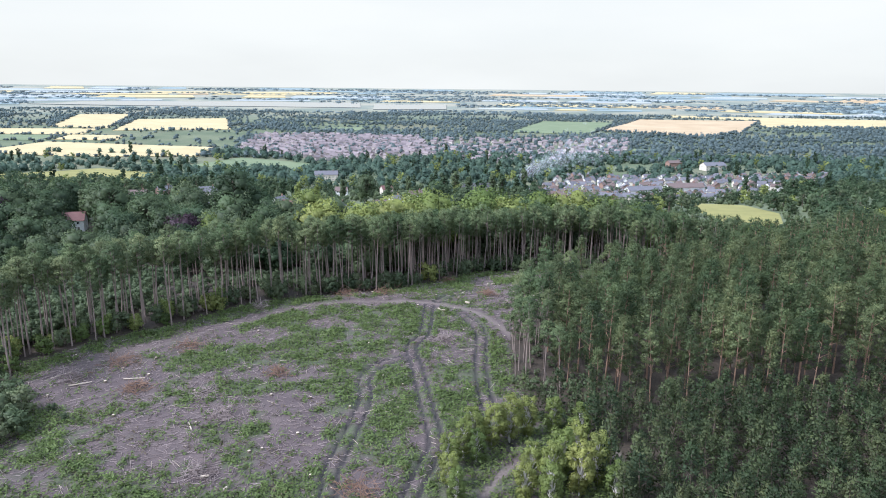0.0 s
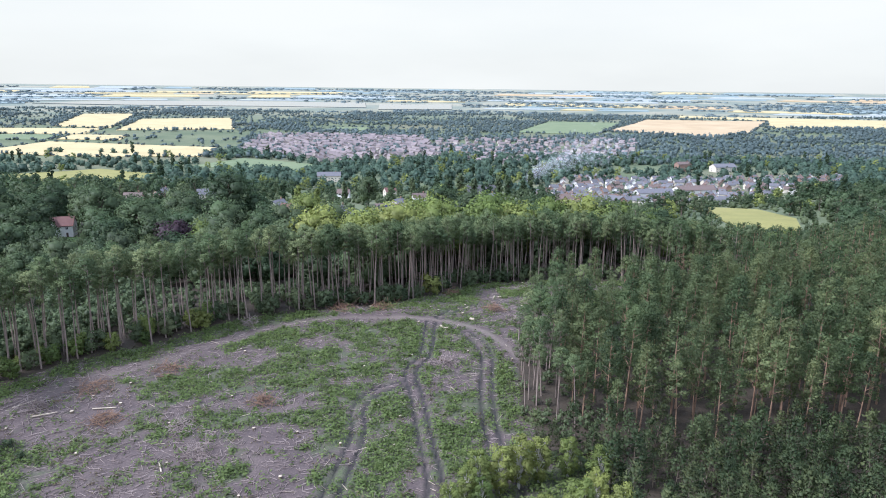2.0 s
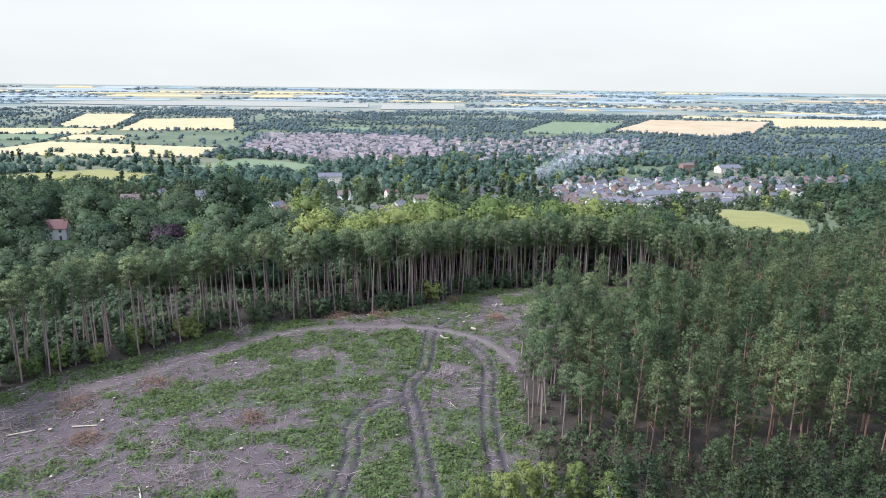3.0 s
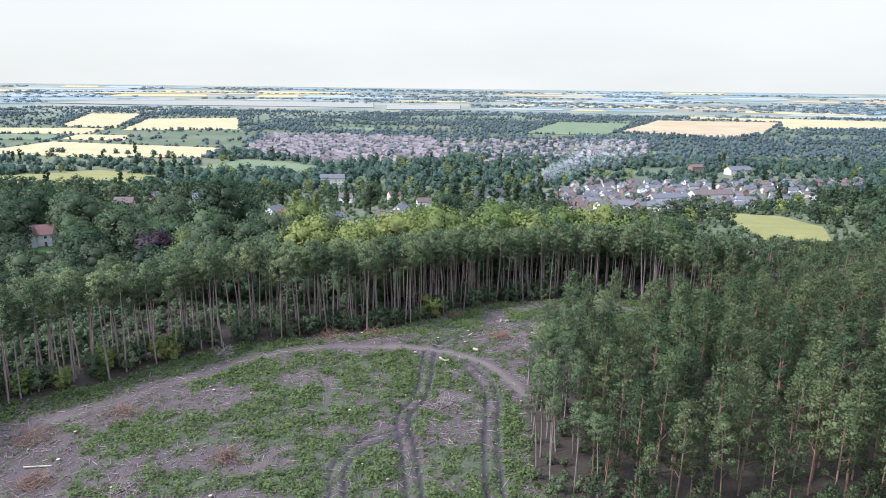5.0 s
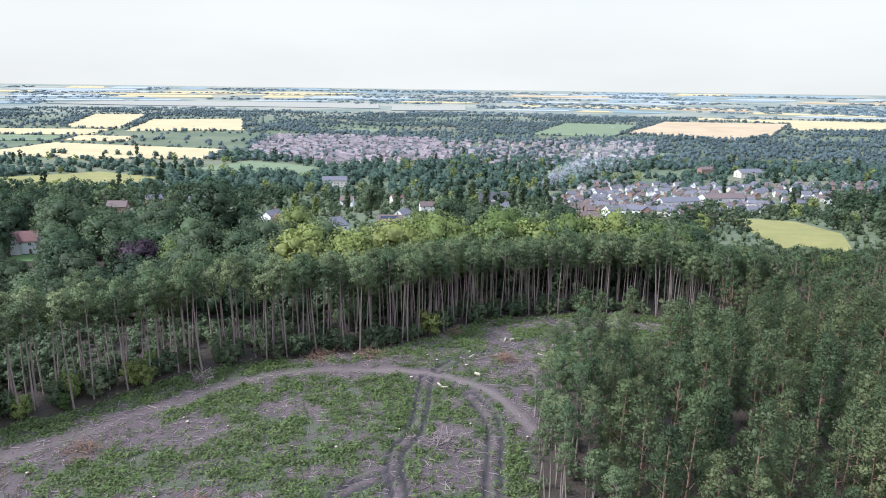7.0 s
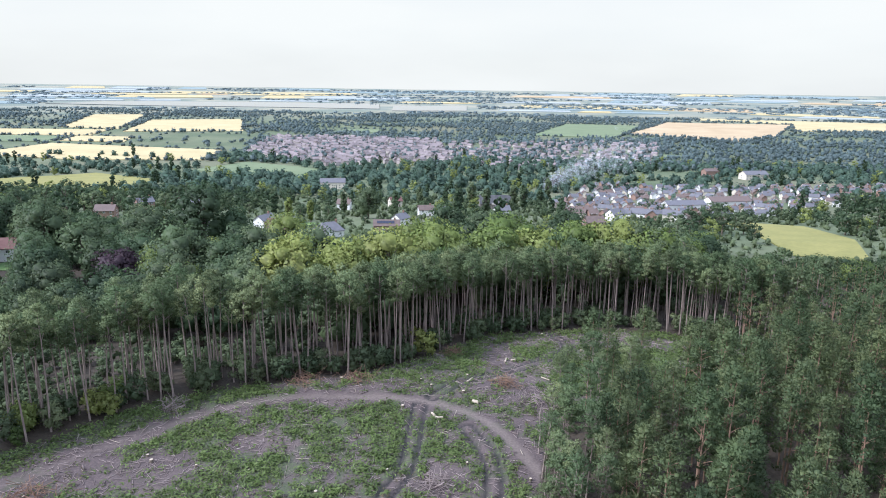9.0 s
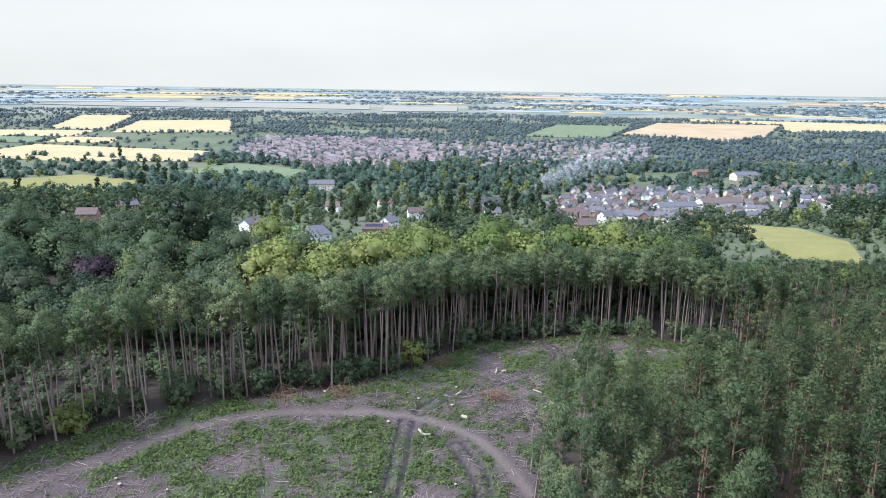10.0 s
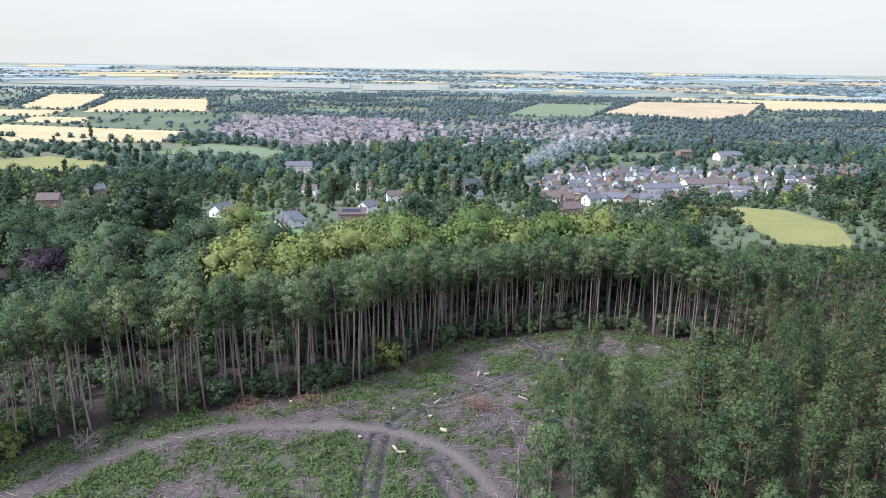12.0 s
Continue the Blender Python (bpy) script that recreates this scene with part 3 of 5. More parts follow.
# ---- plantation beside the clearing ----
plant_shapes = [pine_shape(60 + i, 17, b, r * 0.80, 30, 100, 0.23, conic=cn, lean=ln, solid=0.36) for i, (b, r, cn, ln) in enumerate(
    [(0.32, 2.9, 0.2, 0), (0.28, 3.0, 0.5, 0.01), (0.40, 2.6, 0.0, -0.02), (0.34, 2.8, 0.3, 0), (0.42, 3.0, 0.1, 0.02), (0.30, 3.0, 0.3, 0)])]
plant_weak = [pine_shape(80 + i, 17, b, 2.0, 13, 22, 0.46, conic=cn) for i, (b, cn) in enumerate(((0.36, 0.2), (0.30, 0.5), (0.42, 0)))]
plantation = Kind("plantation_pine", "close-grown plantation pine with dense blue-green crown", "tree", "pine plantation", plant_shapes, RED_BARK, PLANT_PINE, plant_weak)
young_shapes = [pine_shape(95 + i, 7.5, 0.08, 1.8, 22, 30, 0.27, conic=0.6) for i in range(4)]
young = Kind("young_pine", "young bushy pine with pale upright shoots", "tree", "young pines", young_shapes, DARK_BARK, YOUNG_PINE)
birch_shapes = [broad_shape(110 + i, 8.5, 2.5, 30, 105, 0.20, 0.08, 1.15, solid=0.45, lobe=0.68) for i in range(4)]
birch = Kind("birch_tree", "young birch with bright light-green leaves", "tree", "birches by the footpath", birch_shapes, BIRCH_BARK, BIRCH_LEAF)

cand = scatter(rng, 8, 250, 62, 330, 4.6)
ok = ~inside(cand[:, 0], cand[:, 1], CLEARING) & in_view(cand, 14)
d_clear = np.minimum(seg_dist(cand[:, 0], cand[:, 1], BLOCK_EDGE), 99)
block_front = 117 + 0.10 * (cand[:, 0] - 15)
far_line = np.interp(cand[:, 0], [60, 75, 100, 150, 250], [215, 250, 262, 285, 300])
right_of = (d_clear > 2.4) & (cand[:, 0] > 13)
tall = cand[ok & right_of & (cand[:, 1] > block_front) & (cand[:, 1] < far_line)]
order = np.argsort(np.hypot(tall[:, 0] - 20, tall[:, 1] - 140))
for i in order[:295]:
    x, y = tall[i]
    near_cut = float(seg_dist(np.array([x]), np.array([y]), BLOCK_EDGE)[0])
    if near_cut < 7.5 and y < 172 and x < 30:
        scots.plant(rng.randint(7), x, y, rng.uniform(0.68, 0.84), rng.uniform(0, 360), (rng.normal() * 2, rng.normal() * 2.5), label="slender pine with bare pale stem at the plantation edge")
        continue
    plantation.plant(rng.randint(6), x, y, rng.uniform(0.62, 1.18) * min(1, 0.84 + near_cut * 0.012), rng.uniform(0, 360), (rng.normal() * 1.5, rng.normal() * 1.5))
rest = tall[order[295:]]
sizes = np.minimum(rng.uniform(0.65, 1.05, len(rest)), [height_limit(x, y) / 18 for x, y in rest])
growths(plantation, 6, rng, rest, sizes, "plantation_wood", "dense pine plantation on the hilltop")
for x, y, s in ((23.2, 176.5, 1.08), (33.2, 181.6, 1.02), (28, 186, 0.9)):
    plantation.plant(1, x, y, s, 40 * s, label="spiky pine standing out at the plantation corner")
# thin leaning stems left along the cut edge
for x, y, t in ((12.2, 131, 4), (13.4, 134, -3), (12.6, 139, 6), (14.2, 128, 2), (15.0, 142, 5), (13.0, 146, -2), (16.0, 136, 8), (14.8, 150, 3), (17.2, 125, -4), (13.6, 154, 4), (18.6, 172, 3), (17, 167, 7)):
    scots.plant(int(x * 10), x, y, rng.uniform(0.62, 0.78), rng.uniform(0, 360), (rng.normal() * 2, t), label="thin leaning pine with pale stem at the cut edge")

cand = scatter(rng, 6, 90, 60, 125, 3.4)
ok = ~inside(cand[:, 0], cand[:, 1], CLEARING) & in_view(cand, 10) & (cand[:, 1] < 117 + 0.1 * (cand[:, 0] - 15)) & (seg_dist(cand[:, 0], cand[:, 1], FOOTPATH) > 2.6)
for x, y in cand[ok]:
    if x < 22 and y < 112:
        continue
    young.plant(rng.randint(4), x, y, rng.uniform(0.7, 1.25), rng.uniform(0, 360))
for x, y, s in ((2, 100, .8), (-0.5, 96.5, .75), (3.5, 103, .9), (6.8, 104, .95), (9.5, 106, 1.0), (12.5, 107, .9), (0, 92, .7), (1, 88, .7), (12, 94, .8), (14.5, 92, .95), (10.5, 89, .8),
                (16.5, 95, 1.05), (18.5, 91, 1.0), (14, 87, .9), (19, 98, .95), (21, 105, .9), (17, 109, .8), (21.5, 94, 1.0), (4, 99, .7), (23, 88, .9)):
    birch.plant(int(x * 7), x, y, s, x * 40)


# ---- understorey and edge shrubs ----
shrub_shapes = [broad_shape(130 + i, 3.4, 1.9, 10, 62, 0.24, 0.12, solid=0.5) for i in range(4)]
shrub_weak = [broad_shape(135 + i, 3.4, 1.9, 7, 20, 0.36, 0.12, solid=0.5) for i in range(3)]
shrub = Kind("shrub", "dark green understorey shrub below the pines", "shrub", "understorey shrubs", shrub_shapes, DARK_BARK, SHRUB, shrub_weak)
bright_shrub = Kind("shrub", "yellow-green sapling lit at the wood's edge", "shrub", "edge saplings", shrub_shapes, DARK_BARK, LIME_LEAF)
cand = scatter(rng, -120, 80, 100, 262, 2.6)
ed = seg_dist(cand[:, 0], cand[:, 1], FAR_EDGE)
ok = ~inside(cand[:, 0], cand[:, 1], CLEARING) & (ed > 0.8) & (ed < 30) & in_view(cand) & (cand[:, 1] > np.interp(cand[:, 0], [q[0] for q in FAR_EDGE], [q[1] for q in FAR_EDGE]) - 25)
cand, ed = cand[ok], ed[ok]
for x, y in cand[(ed < 7) & (rng.rand(len(ed)) < 0.62)][:220]:
    k = bright_shrub if (x < -58 and rng.rand() < 0.55) else shrub
    k.plant(rng.randint(4), x, y, rng.uniform(0.7, 1.5), rng.uniform(0, 360))
deep = cand[(ed >= 8) & (rng.rand(len(ed)) < np.where(cand[:, 0] < -40, 0.5, 0.22))]
shrub.mass(rng, deep, rng.uniform(0.6, 1.4, len(deep)), "undergrowth", "dark undergrowth inside the pine wood")
behind = scatter(rng, -175, -84, 118, 205, 3.6)
behind = behind[(behind[:, 1] > 0.72 * -behind[:, 0] + 62) & in_view(behind, 20) & (seg_dist(behind[:, 0], behind[:, 1], FAR_EDGE) > 8)]
shrub.mass(rng, behind, rng.uniform(0.8, 1.6, len(behind)), "undergrowth", "dense undergrowth at the end of the pine belt")
bright_shrub.plant(1, -8.5, 204.5, 1.75, 20, label="bright green sapling at the edge of the pine wood")
for x, y, s in ((-74, 110, 1.5), (-71, 104, 1.3), (-76, 112, 1.3), (-73.5, 106, 1.2), (-72, 101, 1.1), (-79, 116, 1.2), (-74, 98, 1.4), (-70, 112, .5), (-66, 109, .45), (-77, 108, 1.5), (-76, 102, 1.5)):
    shrub.plant(int(s * 10), x, y, s, x * 30, label="green bush at the side of the clearing")
cand = scatter(rng, 12, 90, 112, 215, 4.0)
ok = ~inside(cand[:, 0], cand[:, 1], CLEARING) & in_view(cand) & (seg_dist(cand[:, 0], cand[:, 1], BLOCK_EDGE) < 14)
shrub.mass(rng, cand[ok], rng.uniform(0.35, 0.9, ok.sum()), "undergrowth", "low undergrowth along the plantation edge")

# ---- broad-leaved trees on the slope ----
broad_shapes = [broad_shape(150 + i, h, r, 20, 110, 0.52, lo, solid=0.5, lobe=1.06) for i, (h, r, lo) in enumerate([(15, 6.8, .22), (17, 7.6, .2), (13, 6.2, .2), (18, 6.8, .22), (14, 7.4, .18), (12, 5.2, .2)])]
broad_weak = [broad_shape(170 + i, h, r, 9, 26, 1.0, 0.15, solid=0.5) for i, (h, r) in enumerate([(14, 6.6), (16, 7.2), (12, 6.0), (17, 6.2)])]
broad = Kind("broadleaf_tree", "mature broad-leaved tree with full dark green crown", "tree", "trees on the slope", broad_shapes, DARK_BARK, BROADLEAF, broad_weak)
lime = Kind("lime_tree", "broad-leaved tree with yellow-green crown", "tree", "light green trees", broad_shapes[:3], DARK_BARK, LIME_LEAF, broad_weak)
copper = Kind("copper_beech", "copper beech with dark purple crown", "tree", "copper beeches", broad_shapes[2:4], DARK_BARK, PURPLE_LEAF)
spire_shapes = [broad_shape(190 + i, 13, 2.2, 16, 46, 0.62, 0.1, 1.5) for i in range(3)]
spire_weak = [broad_shape(195 + i, 13, 2.2, 12, 10, 1.2, 0.1, 1.5) for i in range(2)]
spire = Kind("conifer", "narrow dark garden conifer", "tree", "garden conifers", spire_shapes, DARK_BARK, BROADLEAF, spire_weak)
poplar = Kind("poplar_tree", "slender yellow-green poplar in a garden", "tree", "poplars", spire_shapes, DARK_BARK, LIME_LEAF)

LAWNS = [(-100, 398, 14, 10), (-60, 350, 12, 8), (-190, 385, 10, 14), (-40, 374, 10, 8), (-85, 400, 10, 12), (52, 405, 16, 12), (20, 475, 14, 10), (-158, 280, 10, 8), (-175, 372, 8, 12)]
TOWN = np.array([(58, 480), (60, 600), (110, 740), (150, 850), (250, 930), (390, 950), (400, 760), (345, 640), (205, 535), (120, 470)], float)
HAY = np.array([(134, 346), (148, 470), (166, 478), (186, 452), (184, 395), (160, 336)], float)
MEADOW = np.array([(-500, 700), (-410, 600), (-300, 640), (-330, 740), (-420, 790)], float)
ESTATE = np.array([(-340, 1040), (-400, 1370), (-80, 1350), (-30, 970), (-190, 890)], float)
ALLOT = np.array([(-330, 830), (-190, 780), (-170, 860), (-300, 930)], float)
cand = np.concatenate([scatter(rng, -420, 420, 205, 330, 10.5), scatter(rng, -760, 760, 330, 1000, 13.5)])
x, y = cand[:, 0], cand[:, 1]
keep = in_view(cand, 25) & ~inside(x, y, HAY) & ~inside(x, y, MEADOW) & ~inside(x, y, ESTATE) & ~inside(x, y, ALLOT)
keep &= seg_dist(x, y, np.concatenate([HAY, HAY[:1]])) > 3
keep &= ~((y > 300) & (y < 352) & (x > 112) & (x < 184) & (rng.rand(len(x)) < 0.25))
fe = seg_dist(x, y, FAR_EDGE)
keep &= ~inside(x, y, CLEARING) & ((fe > np.interp(x, [-60, 0], [14, 19])) | (y > 260)) & (y > np.interp(x, [-200, -88, -40, 30, 66, 75, 120, 250, 400], [146, 152, 197, 246, 250, 256, 280, 296, 250]))
keep &= ~(inside(x, y, TOWN) & (rng.rand(len(x)) < 0.7))
for hx, hy, hw, *_ in HOUSES:
    keep &= np.hypot(x - hx, (y - hy) * 0.9) > hw * 0.5 + 4.0
    keep &= ~((np.abs(x - hx * (y / hy)) < hw * 0.6) & (y < hy) & (y > hy - (28 if hx == -166 else 12)))
for lx, ly, lw, ld in LAWNS:
    keep &= np.hypot((x - lx) / lw, (y - ly) / ld) > 0.8
for cx, cy, cr in ((-99, 240, 12), (-104, 320, 15), (-60, 438, 11)):
    keep &= np.hypot(x - cx, y - cy) > cr
keep &= ~((y > 620) & (x > -260) & (x < 110) & (rng.rand(len(x)) < 0.12))
keep &= ~((y > 770) & (x < -0.36 * y) & (rng.rand(len(x)) < np.where(y < 890, 0.4, 0.9)))
keep &= ~((y > 352) & (y < 600) & (np.abs(x + 10) < 140) & (rng.rand(len(x)) < 0.35))
cand = cand[keep]
order = np.argsort(cand[:, 1])
near_trees, far_trees = cand[order[:300]], cand[order[300:]]
for x, y in near_trees:
    u = rng.rand()
    lit = math.hypot((x - 22) / 30, (y - 278) / 24) < 1 or math.hypot((x + 28) / 26, (y - 252) / 22) < 1
    k = copper if u < 0.012 else lime if (u < 0.10 or (lit and u < 0.5)) else spire if u > 0.95 else broad
    k.plant(rng.randint(6), x, y, min(rng.uniform(0.8, 1.3) * (0.78 if y < 225 else 1.0), height_limit(x, y) / 18), rng.uniform(0, 360))
for x, y, k in ((-105, 319, 1.5), (-95, 324, 1.35), (-113, 327, 1.4), (-60, 440, 1.15)):
    broad.plant(int(-x), x, y, k, x * 3, label="very large dark broad-leaved tree above the gardens")
for x, y, k in ((-12, 520, 1.5), (-3, 531, 1.6), (7, 512, 1.4), (-40, 541, 1.3), (26, 535, 1.5), (-52, 500, 1.2), (34, 548, 1.5), (-20, 505, 1.1), (44, 530, 1.3), (-80, 470, 1.1), (60, 640, 1.5)):
    spire.plant(int(abs(x)), x, y, k, x * 9)
for i, (x, y) in enumerate(((8, 258), (-8, 252), (21, 263), (33, 268), (-22, 243), (-34, 236), (-47, 228), (46, 270), (58, 266), (-15, 262), (14, 274))):
    lime.plant(i, x, y + 6, (1.5, 1.35, 1.6)[i % 3], 50 * i)
copper.plant(0, -99, 245, 1.15, 0)
poplar.plant(0, -96.6, 409, 1.05, 0)
poplar.plant(1, -86, 412, 0.95, 50)
u = rng.rand(len(far_trees))
lime_pick, spire_pick = (u < 0.05), (u > 0.95)
lime.mass(rng, far_trees[lime_pick], np.minimum(rng.uniform(0.5, 0.8, lime_pick.sum()), [height_limit(x, y) / 18 for x, y in far_trees[lime_pick]]), "light_green_trees", "light green trees among the gardens", wood=False)
spire.mass(rng, far_trees[spire_pick], np.minimum(rng.uniform(0.8, 1.4, spire_pick.sum()), [height_limit(x, y) / 15 for x, y in far_trees[spire_pick]]), "garden_conifers", "dark conifers among the gardens", wood=False)
main = far_trees[~lime_pick & ~spire_pick]
mid, out = main[main[:, 1] < 450], main[main[:, 1] >= 450]
growths(broad, 6, rng, mid, np.minimum(rng.uniform(0.5, 1.05, len(mid)) * np.where((mid[:, 1] > 345) & (np.abs(mid[:, 0] + 20) < 130), 0.62, 1.0), [height_limit(x, y) / 16 for x, y in mid]), "garden_trees", "dark green broad-leaved trees round the gardens")
sizes = rng.uniform(0.42, 0.9, len(out)) * np.where((out[:, 1] < 700) & (np.abs(out[:, 0] - 60) < 190), 0.72, 1.0)
sel = out[:, 1] < 610
growths(broad, 5, rng, out[sel], np.minimum(sizes[sel], [height_limit(x, y) / 16 for x, y in out[sel]]), "town_trees", "dark green broad-leaved trees between the houses", wood=False)
OUTER_TREES, OUTER_SIZES = out[~sel], np.where((out[:, 1] > 770) & (out[:, 0] < -0.36 * out[:, 1]), np.minimum(sizes, 0.62), sizes)[~sel]


# ---- houses ----
WALLS = {"white": plain("white_render", (0.70, 0.69, 0.66), (0.80, 0.79, 0.76), 0.6, 0.8), "cream": plain("cream_render", (0.52, 0.47, 0.38), (0.62, 0.57, 0.48), 0.6, 0.8, per_object=0.4),
         "brick": plain("red_brick", (0.20, 0.125, 0.095), (0.29, 0.19, 0.15), 0.8, 0.85, per_object=0.5), "stone": plain("dark_stone", (0.14, 0.13, 0.115), (0.22, 0.20, 0.18), 0.5, 0.9)}
ROOFS = {"grey": plain("slate_roof", (0.078, 0.078, 0.091), (0.130, 0.127, 0.143), 0.7, 0.7, per_object=0.5), "red": plain("red_tile_roof", (0.108, 0.048, 0.044), (0.144, 0.071, 0.063), 0.7, 0.8, per_object=0.3),
         "brown": plain("brown_tile_roof", (0.088, 0.062, 0.054), (0.135, 0.099, 0.089), 0.7, 0.8, per_object=0.5)}
WHITE_PAINT = plain("white_paint", (0.74, 0.74, 0.72), (0.80, 0.80, 0.79), 2, 0.5)
POT = plain("chimney_pot", (0.30, 0.15, 0.10), (0.38, 0.21, 0.15), 3, 0.8)


def glass_pane():
    m, n, l = material("window_glass")
    bsdf, out = n.new("ShaderNodeBsdfPrincipled"), n.new("ShaderNodeOutputMaterial")
    bsdf.inputs["Base Color"].default_value = (0.02, 0.025, 0.03, 1)
    bsdf.inputs["Roughness"].default_value = 0.06
    l.new(bsdf.outputs[0], out.inputs["Surface"])
    return m


GLASS = glass_pane()
SOLAR = plain("solar_cells", (0.015, 0.02, 0.04), (0.03, 0.035, 0.06), 2, 0.15)


def boxes(*specs):
    """Boxes (x0, x1, y0, y1, z0, z1) in one bmesh, their edges slightly broken."""
    bm = bmesh.new()
    for x0, x1, y0, y1, z0, z1 in specs:
        r = bmesh.ops.create_cube(bm, size=1)
        for v in r["verts"]:
            v.co = Vector((x0 + (v.co.x + 0.5) * (x1 - x0), y0 + (v.co.y + 0.5) * (y1 - y0), z0 + (v.co.z + 0.5) * (z1 - z0)))
    return bm


def gable_body(w, d, h, rise):
    """Walls with gable ends at the two short sides."""
    bm = bmesh.new()
    a, b = w / 2, d / 2
    low = [bm.verts.new(q) for q in ((-a, -b, -4), (a, -b, -4), (a, b, -4), (-a, b, -4))]
    top = [bm.verts.new(q) for q in ((-a, -b, h), (a, -b, h), (a, b, h), (-a, b, h))]
    r0, r1 = bm.verts.new((-a, 0, h + rise)), bm.verts.new((a, 0, h + rise))
    bm.faces.new((low[0], low[1], top[1], top[0]))
    bm.faces.new((low[2], low[3], top[3], top[2]))
    bm.faces.new((low[1], low[2], top[2], r1, top[1]))
    bm.faces.new((low[3], low[0], top[0], r0, top[3]))
    bm.faces.new((top[0], top[1], r1, r0))
    bm.faces.new((top[2], top[3], r0, r1))
    return bm


def gable_roof(w, d, h, rise, hip=0.0, over=0.45, thick=0.22):
    """Two roof slopes with eaves and thickness; hip pulls the ridge's ends in."""
    bm = bmesh.new()
    a, b, drop = w / 2 + over, d / 2 + over, rise * over / (d / 2)
    rings = []
    for lift in (0.03, 0.03 + thick):
        z = h - drop + lift
        rings.append([bm.verts.new(q) for q in ((-a, -b, z), (a, -b, z), (a, b, z), (-a, b, z), (-a + hip, 0, h + rise + lift), (a - hip, 0, h + rise + lift))])
    u, t = rings
    for q in ((t[0], t[1], t[5], t[4]), (t[2], t[3], t[4], t[5]), (u[1], u[0], u[4], u[5]), (u[3], u[2], u[5], u[4]), (u[0], u[1], t[1], t[0]), (u[2], u[3], t[3], t[2])):
        bm.faces.new(q)
    if hip:
        for q in ((t[1], t[2], t[5]), (t[3], t[0], t[4]), (u[2], u[1], u[5]), (u[0], u[3], u[4])):
            bm.faces.new(q)
        for i, j in ((1, 2), (3, 0)):
            bm.faces.new((u[i], u[j], t[j], t[i]))
    else:
        for i, j, k in ((1, 2, 5), (3, 0, 4)):
            bm.faces.new((u[i], u[k], t[k], t[i]))
            bm.faces.new((u[k], u[j], t[j], t[k]))
    return bm


def shared_mesh(name, bm, mat):
    me = bpy.data.meshes.new(name)
    bm.to_mesh(me)
    bm.free()
    me.materials.append(mat)
    return me


FRAME_MESH = shared_mesh("window", boxes((-0.62, 0.62, -0.05, 0.05, -0.65, -0.55), (-0.62, 0.62, -0.05, 0.05, 0.55, 0.65), (-0.62, -0.53, -0.05, 0.05, -0.55, 0.55),
                                         (0.53, 0.62, -0.05, 0.05, -0.55, 0.55), (-0.035, 0.035, -0.04, 0.04, -0.55, 0.55)), WHITE_PAINT)
PANE_MESH = shared_mesh("pane", boxes((-0.54, 0.54, -0.015, 0.015, -0.56, 0.56)), GLASS)
DOOR_MESH = shared_mesh("door", boxes((-0.46, 0.46, -0.04, 0.04, 0, 2.05), (-0.3, 0.3, -0.06, -0.03, 1.2, 1.8)), plain("painted_door", (0.08, 0.05, 0.04), (0.14, 0.09, 0.07), 3, 0.5))


def house(w, d, h, wall, roof, label, group, hip=0.0, panes=True, steep=0.75, solar=False, wing=False, name="house"):
    """A pitched-roof house: walls, roof, chimney, and windows in its long sides and gables."""
    ob = new(name)
    rise = d / 2 * steep
    part("wall", gable_body(w, d, h, 0.02 if hip else rise), WALLS[wall], ob)
    rf = part("roof", gable_roof(w, d, h, rise, hip), ROOFS[roof], ob)
    ch = part("chimney", boxes((w * 0.28, w * 0.28 + 0.9, -0.35, 0.35, h, h + rise + 1.0), (w * 0.28 - 0.08, w * 0.28 + 0.98, -0.43, 0.43, h + rise + 0.9, h + rise + 1.05)), WALLS["brick"], ob)
    if panes:
        part("chimney_pot", boxes((w * 0.28 + 0.1, w * 0.28 + 0.35, -0.14, 0.14, h + rise + 1.05, h + rise + 1.5), (w * 0.28 + 0.55, w * 0.28 + 0.8, -0.14, 0.14, h + rise + 1.05, h + rise + 1.5)), POT, ch)
    if solar:
        sl = math.atan2(rise, d / 2)
        for i in range(6):
            pn = part("solar_panel", boxes((-0.75, 0.75, -0.95, 0.95, 0, 0.05)), SOLAR, rf)
            pn.matrix_basis = pose(-w * 0.32 + i * 1.6, -d * 0.25, h + rise * 0.5 + 0.34, math.degrees(sl), 0, 0)
    if wing:
        part("wing_wall", shared_wing(w, d, h, rise, False), WALLS[wall], ob)
        part("wing_roof", shared_wing(w, d, h, rise, True), ROOFS[roof], ob)
    cols = max(2, int(w / 3.4)) if panes else 2
    rows = [1.5] if h < 4.3 else [1.5, 4.1]
    for side in (-1, 1) if panes else (-1,):
        for z in rows:
            for i in range(cols):
                x = (i + 0.5) / cols * w - w / 2
                if panes and z == 1.5 and side < 0 and i == cols // 2:
                    part("door", DOOR_MESH, None, ob).matrix_basis = pose(x, side * (d / 2 + 0.03), 0)
                    continue
                wd = part("window", FRAME_MESH, None, ob)
                wd.matrix_basis = pose(x, side * (d / 2 + 0.03), z)
                if panes:
                    part("pane", PANE_MESH, None, wd)
    if panes:
        for side in (-1, 1):
            for z in rows:
                wd = part("window", FRAME_MESH, None, ob)
                wd.matrix_basis = pose(side * (w / 2 + 0.03), d * 0.12, z, 0, 0, 90)
                part("pane", PANE_MESH, None, wd)
    return tagged(ob, label, "house", group)


